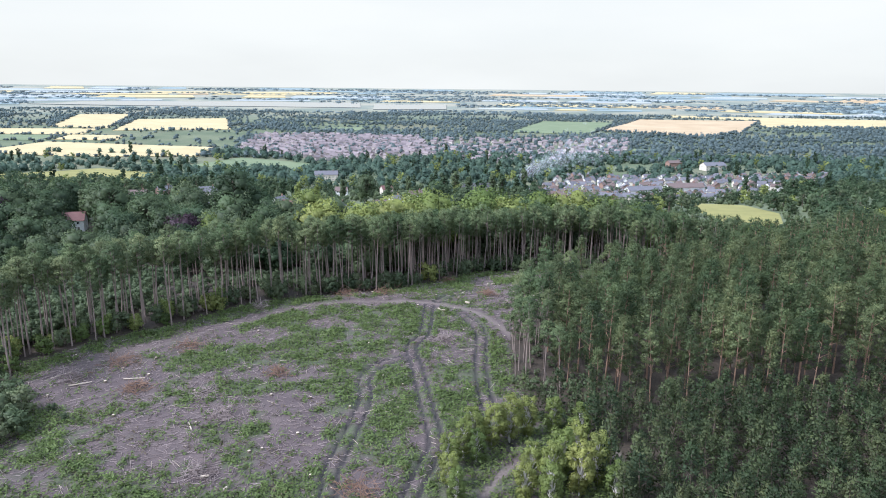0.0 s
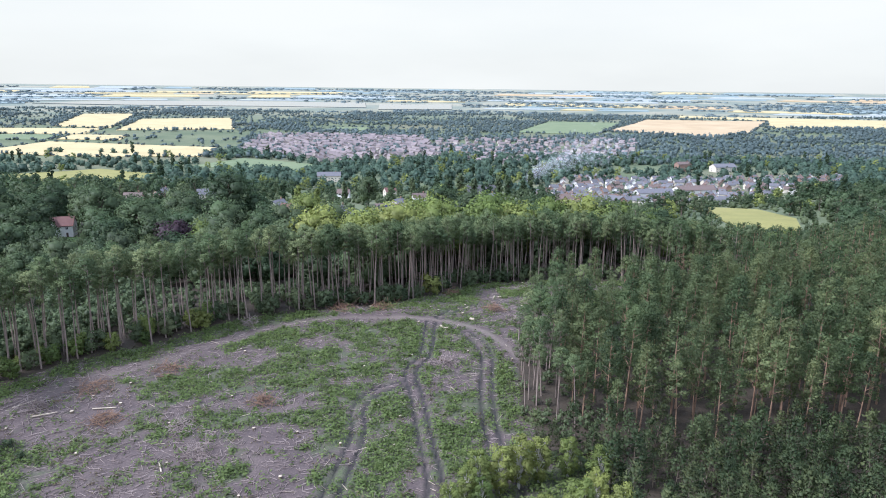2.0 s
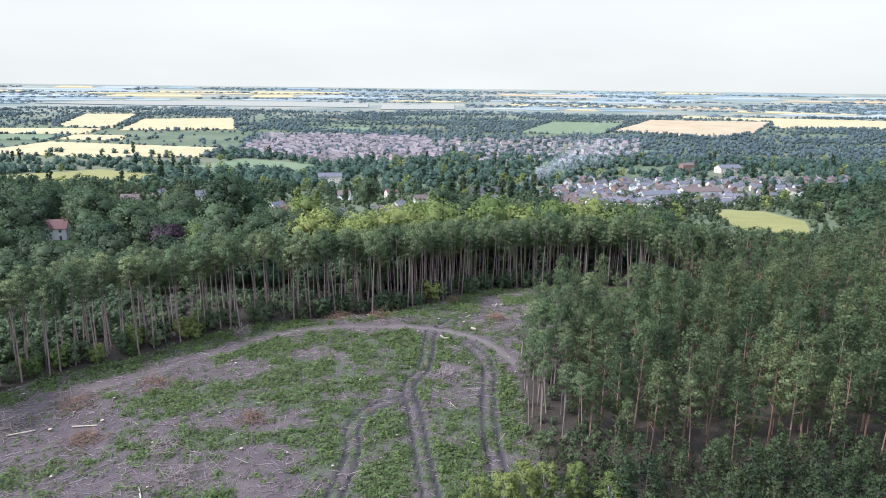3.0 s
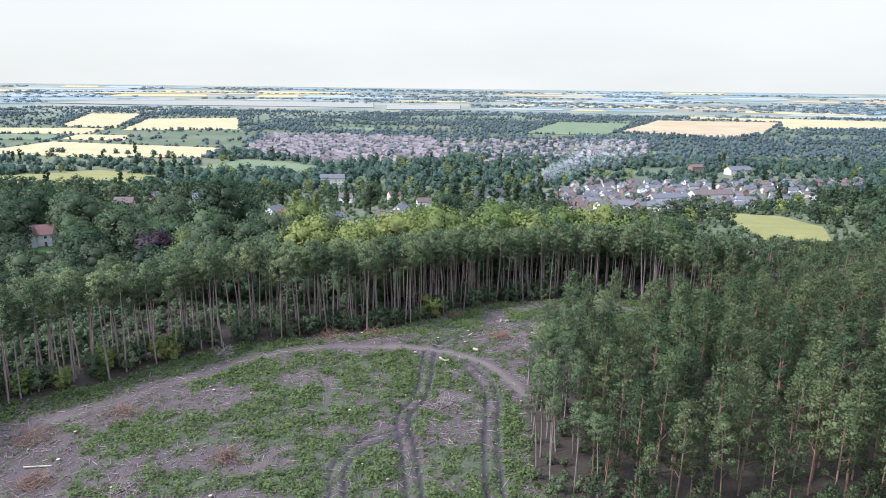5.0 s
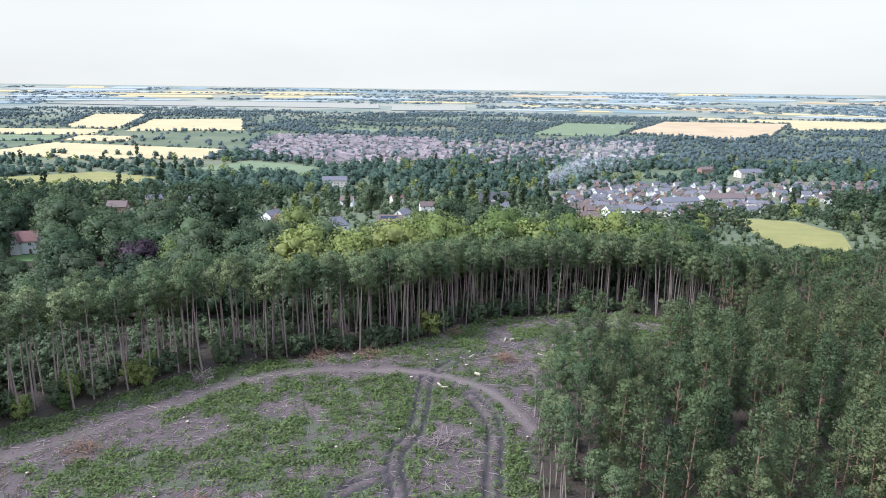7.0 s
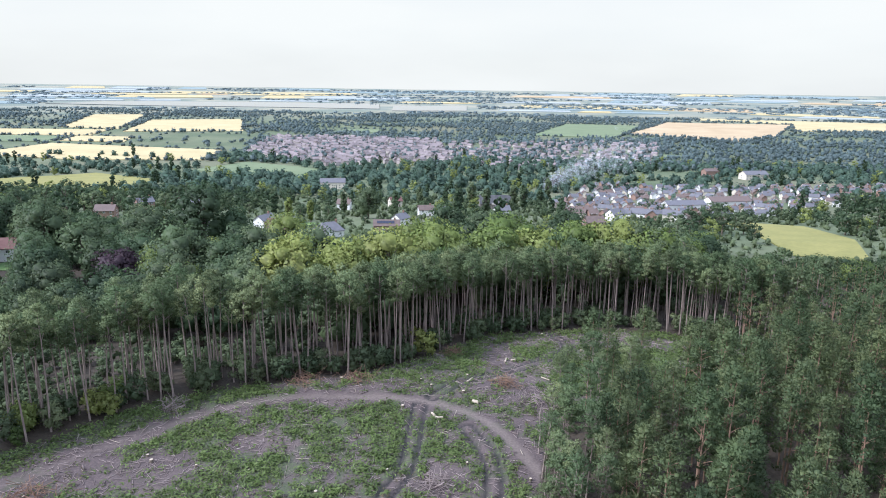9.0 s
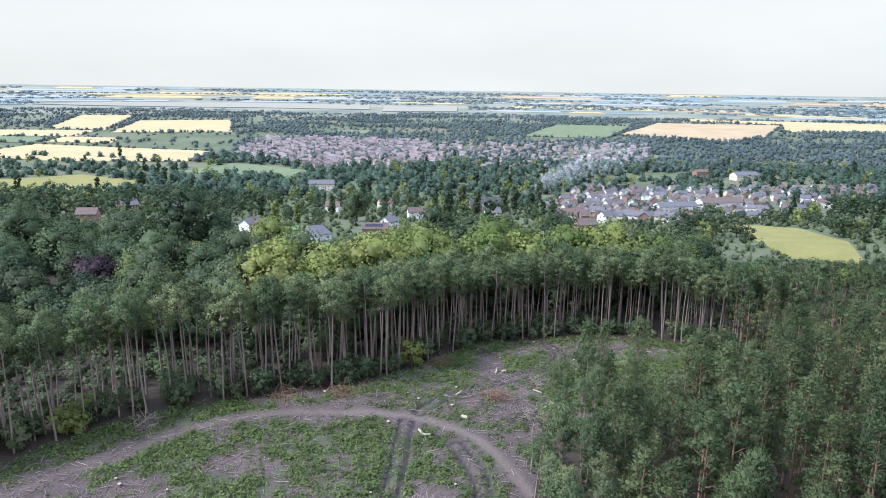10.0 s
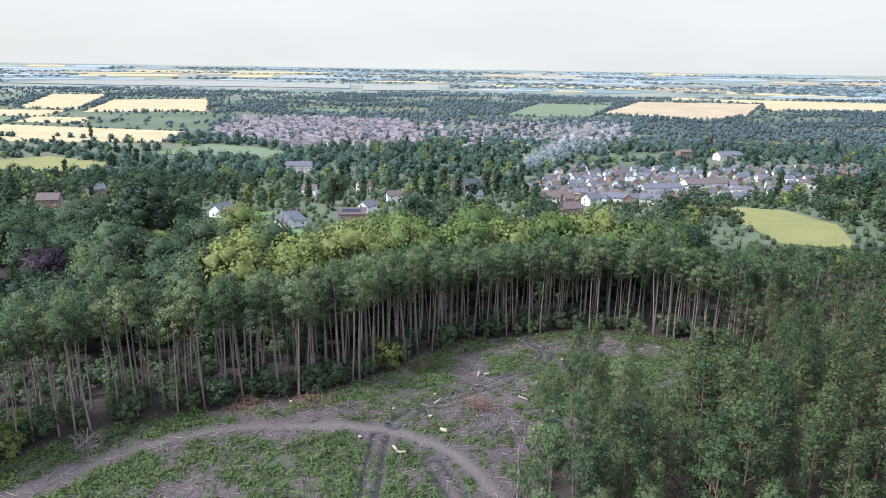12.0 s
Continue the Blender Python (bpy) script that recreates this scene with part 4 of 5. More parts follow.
def shared_wing(w, d, h, rise, roof):
    """A cross wing with its gable to the front."""
    bm = gable_roof(d * 0.75, w * 0.36, h, rise * 0.8) if roof else gable_body(d * 0.75, w * 0.36, h, rise * 0.8)
    bm.transform(pose(-w * 0.24, -d * 0.42, 0, 0, 0, 90))
    return bm


WORDS = {"white": "white-rendered", "cream": "cream-rendered", "brick": "red-brick", "stone": "stone"}
ROOF_WORDS = {"grey": "grey slate roof", "red": "red tiled roof", "brown": "brown tiled roof"}
for i, (hx, hy, hw, hd, hh, ht, hwall, hroof) in enumerate(HOUSES):
    h_ob = house(hw, hd, hh, hwall, hroof, f"{WORDS[hwall]} house with {ROOF_WORDS[hroof]} among trees", "houses on the slope", hip=3.5 if i in (5, 11) else 0.0, solar=(i == 6), wing=(i in (0, 1, 4, 5)))
    h_ob.matrix_basis = pose(hx, hy, float(ground_z(hx, hy)) + 0.1, 0, 0, ht) @ Matrix.Diagonal((0.88, 0.88, 0.88, 1))

protos = []
for i, (hw, hd, hh, hwall, hroof) in enumerate([(7, 6.5, 4.6, "white", "grey"), (9, 7, 4.6, "cream", "brown"), (6.5, 6.5, 4.4, "brick", "brown"), (10, 7, 4.6, "white", "grey"), (7.5, 7, 4.6, "brick", "grey"),
                                                (13, 7, 4.8, "cream", "grey"), (8, 6.5, 4.4, "stone", "brown")]):
    protos.append(house(hw, hd, hh, hwall, hroof, f"{WORDS[hwall]} town house with {ROOF_WORDS[hroof]}", "town houses", panes=False, steep=0.8))
town_rng = np.random.RandomState(5)
spots = scatter(town_rng, 55, 400, 470, 955, 14.2, 0.3)
spots = spots[inside(spots[:, 0], spots[:, 1], TOWN)]
more = scatter(town_rng, -240, 130, 600, 900, 34, 0.4)
more = more[~inside(more[:, 0], more[:, 1], TOWN) & ~inside(more[:, 0], more[:, 1], ALLOT)]
strip = scatter(town_rng, 330, 470, 610, 760, 22, 0.35)
spots = np.concatenate([spots, more, strip])[:295]
for i, (x, y) in enumerate(spots):
    src = protos[town_rng.randint(7)] if i >= 7 else protos[i]
    m = pose(x, y, float(ground_z(x, y)) + 0.1, 0, 0, float(town_rng.choice([8, 98, 35, -20, 80])) + town_rng.normal() * 6) @ Matrix.Diagonal((0.88, 0.88, 0.88, 1))
    if i < 7:
        src.matrix_basis = m
    else:
        copy_thing(src, m)

for x, y, w, d, h, wall, roof, words in ((262, 850, 17, 10, 9, "brick", "brown", "long red-brick block above the town roofs"), (310, 850, 28, 14, 6, "cream", "grey", "broad pale building with grey roof in town"),
                                         (150, 560, 30, 10, 7, "white", "grey", "long white terrace on the near side of town"), (195, 600, 34, 12, 8, "white", "brown", "white-fronted high street terrace")):
    b = house(w, d, h, wall, roof, words, "large town buildings", steep=0.5, name="town_building")
    b.matrix_basis = pose(x, y, float(ground_z(x, y)), 0, 0, 15)


CHURCH_SLATE = plain("weathered_slate", (0.055, 0.055, 0.06), (0.09, 0.09, 0.095), 0.5, 0.8)


def church():
    ob = new("church")
    part("nave_wall", gable_body(30, 10, 8, 6.5), WALLS["stone"], ob)
    part("nave_roof", gable_roof(30, 10, 8, 6.5), CHURCH_SLATE, ob)
    aisle = gable_body(9, 14, 7, 4.5)
    part("transept_wall", aisle, WALLS["stone"], ob)
    bm = gable_roof(14, 9, 7, 5)
    bm.transform(pose(4, -3, 0, 0, 0, 90))
    part("transept_roof", bm, CHURCH_SLATE, ob)
    for i in range(5):
        w = part("lancet_window", boxes((-0.5, 0.5, -0.05, 0.05, 0, 3.4)), GLASS, ob)
        w.matrix_basis = pose(-12 + i * 5.2, -5.04, 2.6)
    return tagged(ob, "dark stone church with steep slate roofs among trees", "church")


church().matrix_basis = pose(14, 560, float(ground_z(14, 560)) - 1.5, 0, 0, 12) @ Matrix.Diagonal((0.8, 0.8, 0.8, 1))


# ---- fields, woods and water of the plain ----
def field_patch(name, poly, mat, label, lift=0.9, step=40.0):
    """A piece of farmland laid on the land, with a raised crop edge."""
    poly = np.array(poly, float)
    bm = bmesh.new()
    rim, n = [], len(poly)
    for i in range(n):
        a, b = poly[i], poly[(i + 1) % n]
        k = max(2, int(np.hypot(*(b - a)) / step))
        rim += [a + (b - a) * j / k for j in range(k)]
    c = poly.mean(axis=0)
    rings = []
    for f in (1.0, 0.75, 0.5, 0.25):
        pts = [c + (p - c) * f for p in rim]
        rings.append([bm.verts.new((p[0], p[1], float(ground_z(p[0], p[1])) + lift)) for p in pts])
    skirt = [bm.verts.new((p[0], p[1], float(ground_z(p[0], p[1])) - 3)) for p in rim]
    mid = bm.verts.new((c[0], c[1], float(ground_z(*c)) + lift))
    m = len(rim)
    for i in range(m):
        j = (i + 1) % m
        bm.faces.new((skirt[i], skirt[j], rings[0][j], rings[0][i]))
        for a, b in zip(rings, rings[1:]):
            bm.faces.new((a[i], a[j], b[j], b[i]))
        bm.faces.new((rings[-1][i], rings[-1][j], mid))
    bmesh.ops.recalc_face_normals(bm, faces=bm.faces)
    return tagged(part(name, bm, mat, None), label, "field", kind="structure")


STRAW = plain("ripe_corn", (0.36, 0.29, 0.14), (0.45, 0.37, 0.19), 0.02, 0.9, fine=0.3)
GOLD = plain("stubble", (0.33, 0.24, 0.13), (0.42, 0.32, 0.19), 0.015, 0.9, fine=0.3)
PASTURE = plain("pasture", (0.10, 0.138, 0.062), (0.14, 0.172, 0.085), 0.03, 0.9, fine=0.4)
HAYGRASS = plain("hay_grass", (0.165, 0.160, 0.038), (0.225, 0.205, 0.055), 0.06, 0.9, fine=0.5)
# two crop colours for the far strips, washed out and blued to show haze
HAZE_PALE = plain("haze_pale_crop", (0.24, 0.27, 0.26), (0.32, 0.34, 0.33), 0.01, 0.9, fine=0.2)
HAZE_COOL = plain("haze_cool_crop", (0.15, 0.20, 0.20), (0.20, 0.25, 0.25), 0.01, 0.9, fine=0.2)
LAWN = plain("lawn_grass", (0.09, 0.16, 0.045), (0.13, 0.21, 0.06), 0.2, 0.9)

field_patch("hay_field", HAY, HAYGRASS, "yellow-green hay field enclosed by trees", 0.35, 10)
field_patch("meadow", MEADOW, HAYGRASS, "yellow-green meadow beyond the trees", 0.5)
field_patch("allotments", ALLOT, PASTURE, "green allotments between trees and corn", 0.5)
FIELDS = [
    ([(-700, 960), (-700, 1150), (-390, 1085), (-362, 940), (-520, 915)], STRAW, "pale ripe corn field"),
    ([(-728, 1430), (-880, 1860), (-665, 1970), (-506, 1510)], STRAW, "pale ripe corn field beside a dark wood"),
    ([(-925, 1530), (-1140, 2040), (-1000, 2090), (-775, 1500)], STRAW, "pale ripe corn field behind a hedge"),
    ([(-1090, 1440), (-780, 1480), (-735, 1320), (-900, 1300)], STRAW, "pale corn field along a hedge"),
    ([(-715, 1195), (-750, 1310), (-640, 1300), (-600, 1190)], STRAW, "small pale corn field"),
    ([(-900, 1150), (-1000, 1290), (-760, 1290), (-720, 1180)], PASTURE, "green pasture between corn fields"),
    ([(105, 1530), (235, 2020), (440, 1980), (280, 1500)], PASTURE, "green pasture beyond the town"),
    ([(325, 1625), (546, 2156), (895, 2120), (650, 1622), (515, 1462)], GOLD, "golden stubble field beyond the town"),
    ([(690, 2300), (700, 2420), (1350, 2200), (1200, 1850), (790, 1850), (900, 2140)], STRAW, "pale stubble strip behind the gold field"),
    ([(250, 1095), (255, 1150), (310, 1150), (308, 1100)], PASTURE, "small green playing field"),
    ([(-330, 1520), (-310, 1640), (-220, 1640), (-220, 1530)], PASTURE, "small green field by the estate")]
for poly, mat, words in FIELDS:
    field_patch("field", poly, mat, words)
for i, (lx, ly, lw, ld) in enumerate(LAWNS):
    a = np.linspace(0, 6.283, 13)[:-1]
    field_patch("lawn", np.stack([lx + lw * 0.8 * np.cos(a), ly + ld * 0.8 * np.sin(a)], 1), LAWN, "mown garden lawn between trees", 0.15, 8)


def water_material():
    m, n, l = material("lake_water")
    bsdf, out = n.new("ShaderNodeBsdfPrincipled"), n.new("ShaderNodeOutputMaterial")
    bsdf.inputs["Base Color"].default_value = (0.05, 0.07, 0.08, 1)
    bsdf.inputs["Roughness"].default_value = 0.03
    l.new(bsdf.outputs[0], out.inputs["Surface"])
    return m


WATER = water_material()
for poly in ([(-1650, 2610), (-1420, 2940), (-460, 3150), (-395, 2730), (-800, 2720), (-1250, 2640)], [(-380, 3030), (-68, 3110), (-58, 2680), (-330, 2600)]):
    poly = np.array(poly, float)
    z = float(ground_z(poly[:, 0], poly[:, 1]).max()) + 1.0
    bm = bmesh.new()
    top = [bm.verts.new((p[0], p[1], float(ground_z(p[0], p[1])) + 2.0)) for p in poly]
    low = [bm.verts.new((v.co.x, v.co.y, v.co.z - 9)) for v in top]
    bm.faces.new(top)
    for i in range(len(top)):
        j = (i + 1) % len(top)
        bm.faces.new((low[i], low[j], top[j], top[i]))
    bmesh.ops.recalc_face_normals(bm, faces=bm.faces)
    tagged(part("water", bm, WATER, None), "bright lake far out on the plain", "lake", kind="structure")

# farmland in long strips out to the horizon
far_rng = np.random.RandomState(31)
r0 = 2150.0
while r0 < 4650:
    depth = far_rng.uniform(110, 260) * (0.7 + r0 / 6000)
    a = -0.66
    while a < 0.66:
        da = far_rng.uniform(0.04, 0.16)
        if far_rng.rand() < 0.5 and not (r0 < 3200 and -0.55 < a < 0.02) and not (r0 < 2500):
            q = [(rr * math.sin(aa), rr * math.cos(aa)) for rr, aa in ((r0, a), (r0 + depth * 0.85, a + 0.01), (r0 + depth * 0.8, a + da * 0.9), (r0 + 10, a + da * 0.92))]
            u = far_rng.rand()
            field_patch("far_field", q, STRAW if u < 0.22 else HAZE_PALE if u < 0.6 else HAZE_COOL if u < 0.9 else GOLD, "distant field strip towards the horizon", 2.0, 120)
        a += da
    r0 += depth

# woods and hedges
def clump_mass(places, widths, heights, name, label, per=22, mat=None, fine=False):
    v = []
    crng = np.random.RandomState(77)
    for (x, y), w, h in zip(places, widths, heights):
        p = ball(crng, per)
        p[:, 2] = np.abs(p[:, 2])
        p = p * np.array([w, w, h]) * crng.uniform(0.65, 1.05, per)[:, None]
        c = np.array([x, y, float(ground_z(x, y))])
        mid = c + np.array([0, 0, h * 0.4])
        v.append(rounded_core(core(crng, mid, (w * 0.6, w * 0.6, h * 0.45), fine), mid, np.array([0, 0, 0.1])))
        v.append(rounded(leaf_quads(crng, p + c, 0.2 * (w + h) * 0.62, 0.3, 1.2, p), unit(p) + crng.normal(size=p.shape) * 0.2))
    return tagged(new(name, np_mesh(name, joined(v), mat or FAR_HAZE_LEAF)), label, "woods", kind="stuff")


all_polys = [np.array(q, float) for q, _, _ in FIELDS] + [ESTATE, ALLOT, MEADOW]
cand = scatter(far_rng, -1500, 1500, 930, 2350, 13.5)
x, y = cand[:, 0], cand[:, 1]
keep = np.abs(x) < 0.70 * y + 30
for q in all_polys:
    keep &= ~inside(x, y, q) | ((q is ESTATE) & (far_rng.rand(len(x)) < 0.5))
dens = 0.65 * value_noise(x, y * 1.6, 150, 41) + 0.35 * value_noise(x, y, 45, 42)
keep &= (dens > np.where((x > 0.22 * y) & (y < 1480), 0.30, 0.46)) | (far_rng.rand(len(x)) < 0.16)
keep &= ~((x < -0.33 * y) & (y < 1560) & (far_rng.rand(len(x)) < 0.85))
cand = cand[keep]
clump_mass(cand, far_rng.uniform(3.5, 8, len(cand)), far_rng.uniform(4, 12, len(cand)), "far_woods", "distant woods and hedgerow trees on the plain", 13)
cand = scatter(far_rng, -3200, 3200, 2350, 4600, 42)
x, y = cand[:, 0], cand[:, 1]
r = np.hypot(x, y)
dens = value_noise(x * 0.5, r * 2.2, 230, 43) * 0.7 + 0.3 * value_noise(x, y, 120, 44)
keep = (np.abs(x) < 0.69 * y) & (r < 4700) & (dens > 0.55) & ~((y > 2560) & (y < 3180) & (x > -1680) & (x < -20))
cand = cand[keep]
clump_mass(cand, far_rng.uniform(12, 28, len(cand)), far_rng.uniform(5, 10, len(cand)), "distant_woods", "woods near the horizon, paled by a haze tint", 14, DISTANT_HAZE_LEAF)
clump_mass(OUTER_TREES, 6.5 * OUTER_SIZES + 1, 14 * OUTER_SIZES, "outer_trees", "haze-tinted green trees round the far side of town", 54, OUTER_HAZE_LEAF, True)
yard = scatter(far_rng, -230, 240, 335, 640, 10, 0.45)
yard = yard[(np.abs(yard[:, 0]) < 0.7 * yard[:, 1]) & ~inside(yard[:, 0], yard[:, 1], HAY)]
yard = yard[np.array([min(math.hypot(a - h[0], b - h[1]) - h[2] * 0.6 for h in HOUSES) > 2.5 for a, b in yard])]
clump_mass(yard, far_rng.uniform(1.2, 3.4, len(yard)), far_rng.uniform(1.5, 5, len(yard)), "garden_hedges", "garden hedges and bushes round the houses", 36, SHRUB, True)
hedge = []
for q in all_polys[:11]:
    for a, b in zip(q, np.roll(q, -1, axis=0)):
        n = int(np.hypot(*(b - a)) / 11)
        k = far_rng.rand(n)
        hedge.append(a + (b - a) * k[:, None] + far_rng.normal(size=(n, 2)) * 2)
hedge = np.concatenate(hedge)
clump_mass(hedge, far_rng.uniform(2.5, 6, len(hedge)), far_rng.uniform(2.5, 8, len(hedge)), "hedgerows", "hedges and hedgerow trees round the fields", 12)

# the housing estate: rows of alike houses too many to count
PINK_ROOF = plain("pinkish_tiles", (0.145, 0.120, 0.122), (0.235, 0.195, 0.198), 0.05, 0.8, fine=0.3)


ESTATE_WALL = plain("weathered_walls", (0.30, 0.25, 0.24), (0.48, 0.44, 0.42), 0.05, 0.85, fine=0.3)


def estate(poly, step, name, label, rise=2.6):
    e_rng = np.random.RandomState(9)
    spots = scatter(e_rng, poly[:, 0].min(), poly[:, 0].max(), poly[:, 1].min(), poly[:, 1].max(), step, 0.2)
    spots = spots[inside(spots[:, 0], spots[:, 1], poly)]
    wv, wf, rv, rf = [], [], [], []
    for i, (x, y) in enumerate(spots):
        w, d, h = e_rng.uniform(3, 6.5), 3.0, e_rng.uniform(4.0, 5.0)
        m = pose(x, y, float(ground_z(x, y)), 0, 0, e_rng.choice([5, 50, 95, -30]) + e_rng.normal() * 8)
        b = len(wv)
        for q in ((-w, -d, -2), (w, -d, -2), (w, d, -2), (-w, d, -2), (-w, -d, h), (w, -d, h), (w, d, h), (-w, d, h)):
            wv.append(tuple(m @ Vector(q)))
        wf += [(b, b + 1, b + 5, b + 4), (b + 1, b + 2, b + 6, b + 5), (b + 2, b + 3, b + 7, b + 6), (b + 3, b, b + 4, b + 7)]
        b = len(rv)
        for q in ((-w - .3, -d - .4, h), (w + .3, -d - .4, h), (w + .3, d + .4, h), (-w - .3, d + .4, h), (-w - .3, 0, h + rise), (w + .3, 0, h + rise)):
            rv.append(tuple(m @ Vector(q)))
        rf += [(b, b + 1, b + 5, b + 4), (b + 2, b + 3, b + 4, b + 5), (b + 1, b + 2, b + 5, b + 5), (b + 3, b, b + 4, b + 4)]
    wall = bpy.data.meshes.new("walls")
    wall.from_pydata(wv, [], wf)
    roof = bpy.data.meshes.new(name)
    roof.from_pydata(rv, [], [tuple(dict.fromkeys(q)) for q in rf])
    wall.materials.append(ESTATE_WALL)
    roof.materials.append(PINK_ROOF)
    top = tagged(new(name, roof), label, "houses", kind="stuff")
    part("walls", wall, None, top)


estate(ESTATE, 18, "housing_estate", "pinkish-roofed housing estate at the edge of the plain")
estate(np.array([(-40, 960), (-60, 1300), (330, 1350), (240, 960), (150, 900), (40, 880)], float), 30, "scattered_houses", "houses scattered between trees beyond the town")


# ---- felled ground: bracken, brash, stumps ----
sm = np.random.RandomState(71)


def open_ground(n, seed):
    r = np.random.RandomState(seed)
    p = np.stack([r.uniform(-95, 66, n), r.uniform(70, 236, n)], 1)
    return p[inside(p[:, 0], p[:, 1], CLEARING)]


def surface_z(p):
    return ground_z(p[:, 0], p[:, 1]) + 0.35 * value_noise(p[:, 0], p[:, 1], 7, 1) + 0.22 * value_noise(p[:, 0], p[:, 1], 2.2, 2) - 0.3


def fronds(p, per, size, name, label, mat, height):
    """Low clumps of arching fronds."""
    c = np.repeat(np.column_stack([p, surface_z(p)]), per, axis=0)
    off = sm.normal(size=c.shape) * np.array([0.42, 0.42, 0.0])
    off[:, 2] = np.abs(sm.normal(size=len(c))) * height * np.exp(-(off[:, 0] ** 2 + off[:, 1] ** 2)) + 0.05
    tagged(new(name, np_mesh(name, leaf_quads(sm, c + off, size, 0.8, 1.9, off, 0.36), mat)), label, "bracken", kind="stuff")


p = open_ground(90000, 1)
cov = cover_at(p[:, 0], p[:, 1])
rut = ruts_at(p[:, 0], p[:, 1])
road_d = np.minimum(seg_dist(p[:, 0], p[:, 1], FOREST_ROAD), seg_dist(p[:, 0], p[:, 1], FOOTPATH))
clear_way = (rut > 0.75) & (road_d > 1.7)
lush = clear_way & (sm.rand(len(p)) > cov * 0.93) & (0.6 * value_noise(p[:, 0], p[:, 1], 4, 21) + 0.5 * value_noise(p[:, 0], p[:, 1], 1.6, 25) + 0.3 * sm.rand(len(p)) > 0.54)
fronds(p[lush], 7, 0.31, "bracken", "low green bracken and bramble over the felled ground", BRACKEN, 0.5)
verge = np.stack([sm.uniform(0, 26, 1500), sm.uniform(82, 115, 1500)], 1)
verge = verge[seg_dist(verge[:, 0], verge[:, 1], FOOTPATH) > 1.0]
fronds(verge, 7, 0.3, "path_verge", "long grass and bracken beside the footpath", BRACKEN, 0.6)
p2 = open_ground(5200, 2)
dry = (ruts_at(p2[:, 0], p2[:, 1]) > 0.7) & (seg_dist(p2[:, 0], p2[:, 1], FOREST_ROAD) > 1.6) & (value_noise(p2[:, 0], p2[:, 1], 5, 22) > 0.5)
fronds(p2[dry], 8, 0.24, "withered_bracken", "brown withered fronds among the brash", DRY_FERN, 0.35)


def sticks(p, lo, hi, rad, seed, flat=0.12):
    """Lopped branches lying on the ground: three-sided tapered rods."""
    r = np.random.RandomState(seed)
    n = len(p)
    a, ln, tilt = r.uniform(0, 6.283, n), r.uniform(lo, hi, n), r.normal(size=n) * flat
    d = np.stack([np.cos(a), np.sin(a), tilt], 1)
    c = np.column_stack([p, surface_z(p) + 0.08 + np.abs(tilt) * ln * 0.4])
    side = np.stack([-np.sin(a), np.cos(a), np.zeros(n)], 1)
    up = np.array([0, 0, 1.0])
    v = []
    for end, k in ((-0.5, 1.0), (0.5, 0.55)):
        for u, w in ((-1, -0.5), (1, -0.5), (0, 1)):
            v.append(c + d * (end * ln)[:, None] + (side * u + up * w) * rad * k)
    v = np.stack(v, 1).reshape(-1, 3)
    b = np.arange(n)[:, None] * 6
    f = np.stack([b + np.array(q) for q in ((0, 1, 4, 3), (1, 2, 5, 4), (2, 0, 3, 5))], 1).reshape(-1, 4)
    return v, f


p = open_ground(30000, 3)
cov = cover_at(p[:, 0], p[:, 1])
pick = (sm.rand(len(p)) < 0.12 + 0.8 * cov) & (seg_dist(p[:, 0], p[:, 1], FOREST_ROAD) > np.where(p[:, 0] < -30, 0.3, 1.3)) & (ruts_at(p[:, 0], p[:, 1]) > 0.4)
tagged(new("brash", np_mesh("brash", sticks(p[pick], 0.4, 2.0, 0.05, 4), BRASH)), "lopped branches and brash strewn over bare ground", "brash", kind="stuff")
p = open_ground(420, 5)
tagged(new("pale_sticks", np_mesh("pale_sticks", sticks(p, 0.6, 2.4, 0.05, 6), CUT_WOOD)), "pale split sticks scattered on the clearing", "brash", kind="stuff")


def brash_pile(x, y, w, n, seed):
    r = np.random.RandomState(seed)
    p = np.array([x, y]) + r.normal(size=(n, 2)) * w * 0.42
    v, f = sticks(p, 1.0, 3.0, 0.05, seed, 0.45)
    v[:, 2] += np.repeat(np.exp(-((p[:, 0] - x) ** 2 + (p[:, 1] - y) ** 2) / (w * w * 0.3)) * r.uniform(0, 0.9, n), 6)
    tagged(part("brash_pile", np_mesh("brash_pile", (v, f), DRY_PILE if seed % 2 else BRASH), None, None), "heap of lopped branches on the felled ground", "brash", kind="stuff")


DRY_PILE = plain("rusty_brash", (0.15, 0.085, 0.055), (0.24, 0.15, 0.10), 0.5, 0.9, fine=5)
for i, (x, y, w) in enumerate(((-40, 112, 4.5), (-68, 134, 5), (-74, 126, 4), (-13, 90, 4), (14, 178, 4.5), (9, 186, 4), (-2, 150, 3), (-30, 184, 4), (-37, 94, 3), (-58, 143, 4), (18, 196, 3.5),
                               (-35, 130, 3), (40, 226, 5), (-20, 186.5, 4), (-50, 171, 3), (-2, 207, 3), (-46, 120, 3.5), (-60, 122, 3), (30, 205, 4))):
    brash_pile(x, y, w, 90, 200 + i)


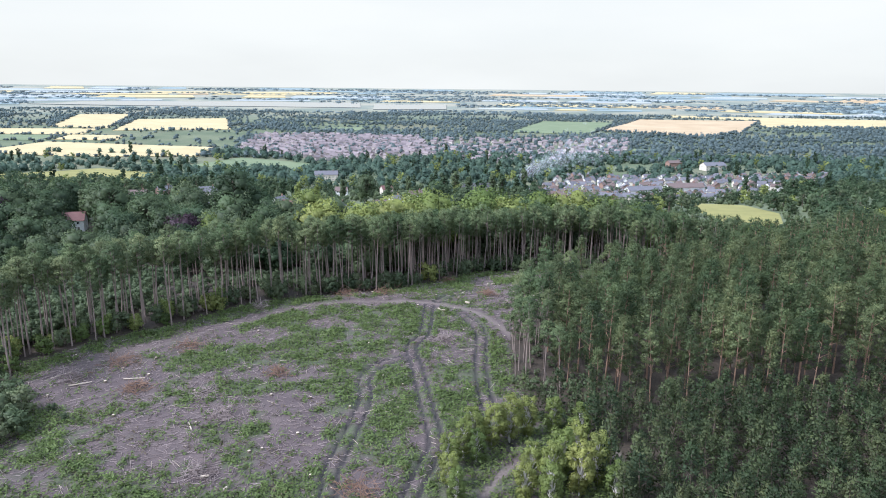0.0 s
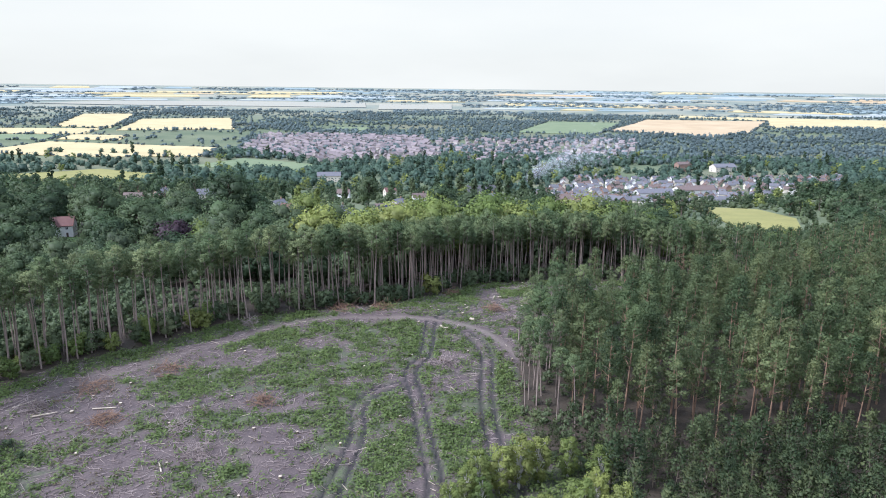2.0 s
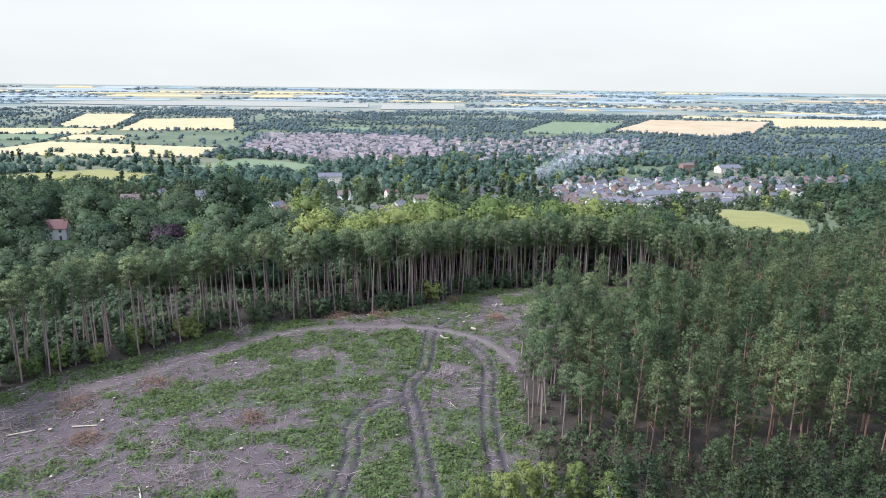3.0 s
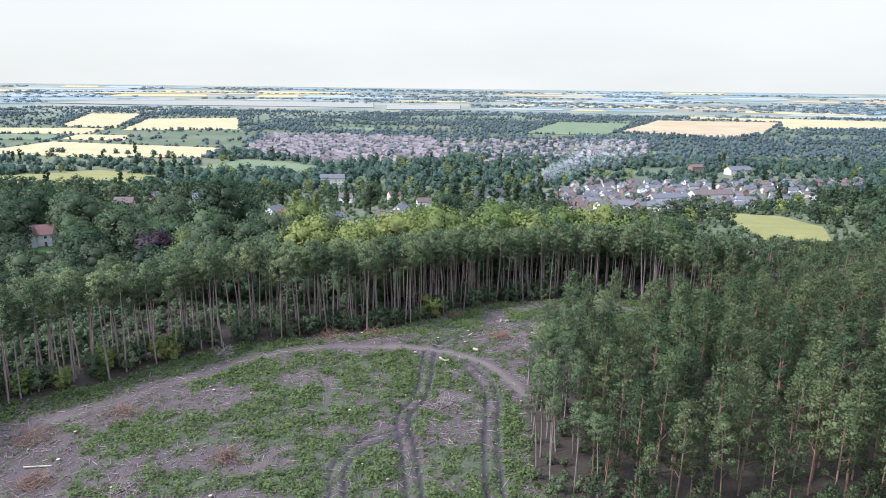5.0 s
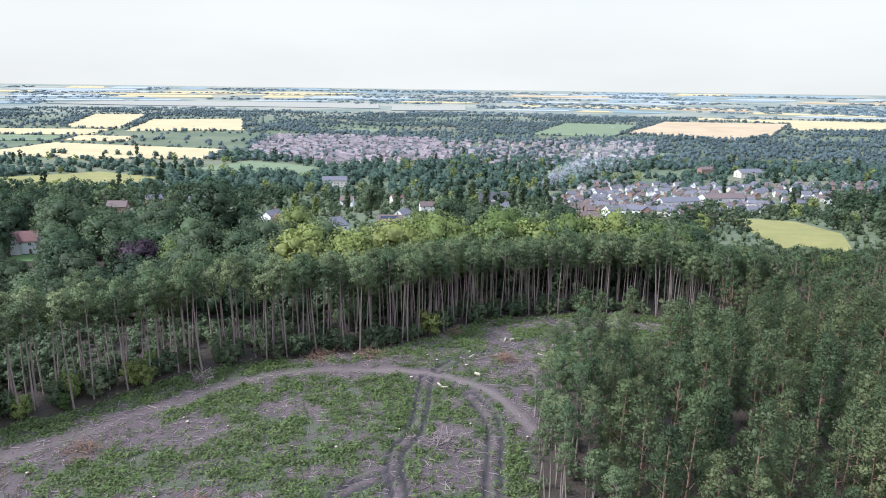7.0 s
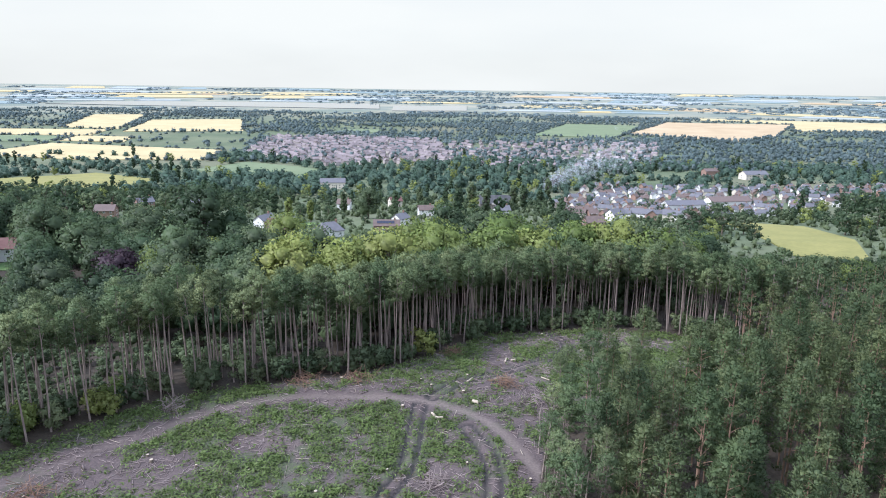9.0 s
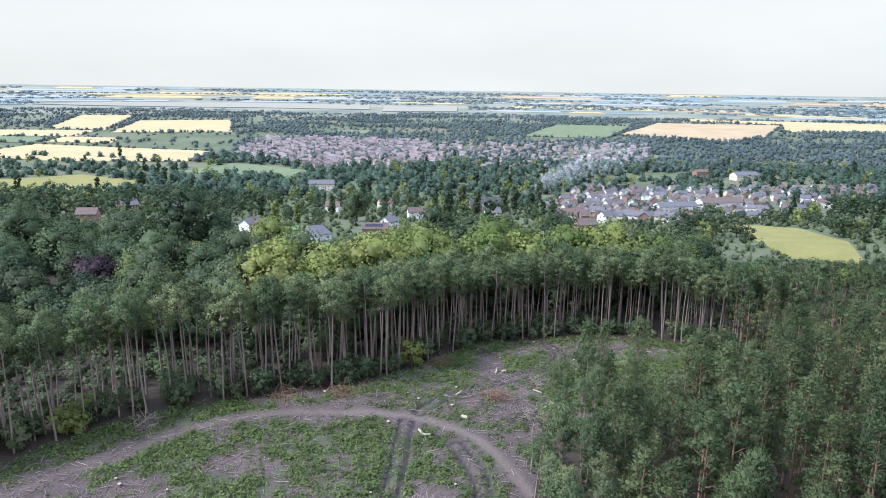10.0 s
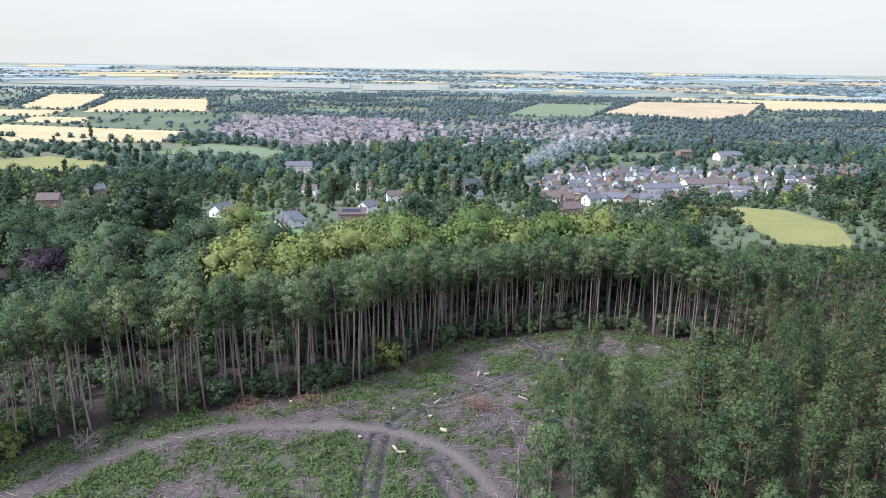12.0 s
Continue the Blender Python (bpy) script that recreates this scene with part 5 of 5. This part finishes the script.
def stump(x, y, r, h):
    bm = bmesh.new()
    bmesh.ops.create_cone(bm, cap_ends=True, segments=12, radius1=r * 1.3, radius2=r, depth=h + 0.3)
    for v in bm.verts:
        v.co += Vector((sm.normal() * 0.02, sm.normal() * 0.02, sm.normal() * 0.02))
    ob = new("tree_stump")
    part("bark", bm, DARK_BARK, ob)
    bm = bmesh.new()
    bmesh.ops.create_cone(bm, cap_ends=True, segments=12, radius1=r * 0.98, radius2=r * 0.95, depth=0.05)
    part("cut_face", bm, CUT_WOOD, ob, "pale sawn cut face").matrix_basis = pose(0, 0, (h + 0.3) / 2 + 0.02)
    ob.matrix_basis = pose(x, y, float(surface_z(np.array([[x, y]]))[0]) + h * 0.5 - 0.1)
    return tagged(ob, "pine stump with pale sawn top", "stump", "tree stumps")


for x, y in open_ground(170, 8)[:80]:
    if float(ruts_at(np.array([x]), np.array([y]))[0]) > 0.9 and float(seg_dist(np.array([x]), np.array([y]), FOREST_ROAD)[0]) > 2:
        stump(x, y, sm.uniform(0.16, 0.3), sm.uniform(0.2, 0.4))


def cut_log(x, y, ln, r, turn):
    bm = bmesh.new()
    bmesh.ops.create_cone(bm, cap_ends=True, segments=12, radius1=r, radius2=r * 0.88, depth=ln)
    bm.transform(pose(0, 0, 0, 0, 90, 0))
    ob = new("cut_log")
    part("stem", bm, CUT_WOOD, ob)
    ob.matrix_basis = pose(x, y, float(surface_z(np.array([[x, y]]))[0]) + r * 0.9 + 0.1, 0, 0, turn)
    return tagged(ob, "pale barked-off log lying on the ground", "log", "cut logs")


for x, y, ln, r, t in ((3.26, 177.3, 1.2, 0.34, -25), (-3.8, 171.5, 2.2, 0.2, -60), (-3.0, 170.6, 1.4, 0.22, 10), (9.6, 202.5, 2.0, 0.2, 80), (11.2, 202.3, 1.0, 0.25, 20), (-71, 123, 4, 0.12, 30),
                       (-77, 127, 4, 0.1, 55), (-62, 126, 4, 0.13, 10), (-44, 108, 3, 0.12, 120), (-36, 93, 1.2, 0.22, 15), (-32, 90, 1.0, 0.2, 70), (17, 190, 2, 0.12, 140), (2, 188, 2, 0.16, 60)):
    cut_log(x, y, ln, r, t)


def snag(x, y, h):
    """A dead stem with broken side branches."""
    pieces = [tube([(0, 0, -0.4), (0.1, 0, h * 0.4), (-0.1, 0.15, h * 0.75), (0.15, 0.1, h)], [0.2, 0.16, 0.11, 0.04], 7)]
    for i in range(9):
        z, a = h * (0.35 + 0.065 * i), i * 2.4
        pieces.append(tube([(0, 0, z), (0.5 * math.cos(a), 0.5 * math.sin(a), z + 0.25), (1.0 * math.cos(a), 1.0 * math.sin(a), z + 0.2)], [0.05, 0.035, 0.015], 4))
    ob = part("dead_tree", np_mesh("dead_tree", joined(pieces), BRASH, True), None, None)
    ob.matrix_basis = pose(x, y, float(ground_z(x, y)))
    return tagged(ob, "bare dead pine stem with broken branches", "tree")


snag(13.4, 160.5, 9)
snag(15.2, 157.5, 6)

# ---- bonfire smoke drifting over the town ----
def smoke_material():
    m, n, l = material("smoke_wisps")
    clear, haze, mx, out = n.new("ShaderNodeBsdfTransparent"), n.new("ShaderNodeBsdfDiffuse"), n.new("ShaderNodeMixShader"), n.new("ShaderNodeOutputMaterial")
    haze.inputs["Color"].default_value = (0.80, 0.84, 0.90, 1)
    mx.inputs["Fac"].default_value = 0.032
    l.new(clear.outputs[0], mx.inputs[1])
    l.new(haze.outputs[0], mx.inputs[2])
    l.new(mx.outputs[0], out.inputs["Surface"])
    return m


n = 2200
k = sm.rand(n) ** 1.25
cx, cz = 64 + 84 * k ** 1.2, float(ground_z(64, 690)) + 5 + 36 * k ** 0.75
puff = np.column_stack([cx, 690 + 10 * k, cz]) + sm.normal(size=(n, 3)) * (2.0 + 11 * k)[:, None] * np.array([1.0, 1.0, 0.75])
puff[:, 2] = np.maximum(puff[:, 2], float(ground_z(64, 690)) + 1)
tagged(new("smoke", np_mesh("smoke", rounded(leaf_quads(sm, puff, 3.0, 0, 1.2), np.tile(np.array([[-0.3, -0.5, 0.8]]), (n, 1))), smoke_material())), "thin white bonfire smoke drifting from the gardens", "smoke", kind="stuff")
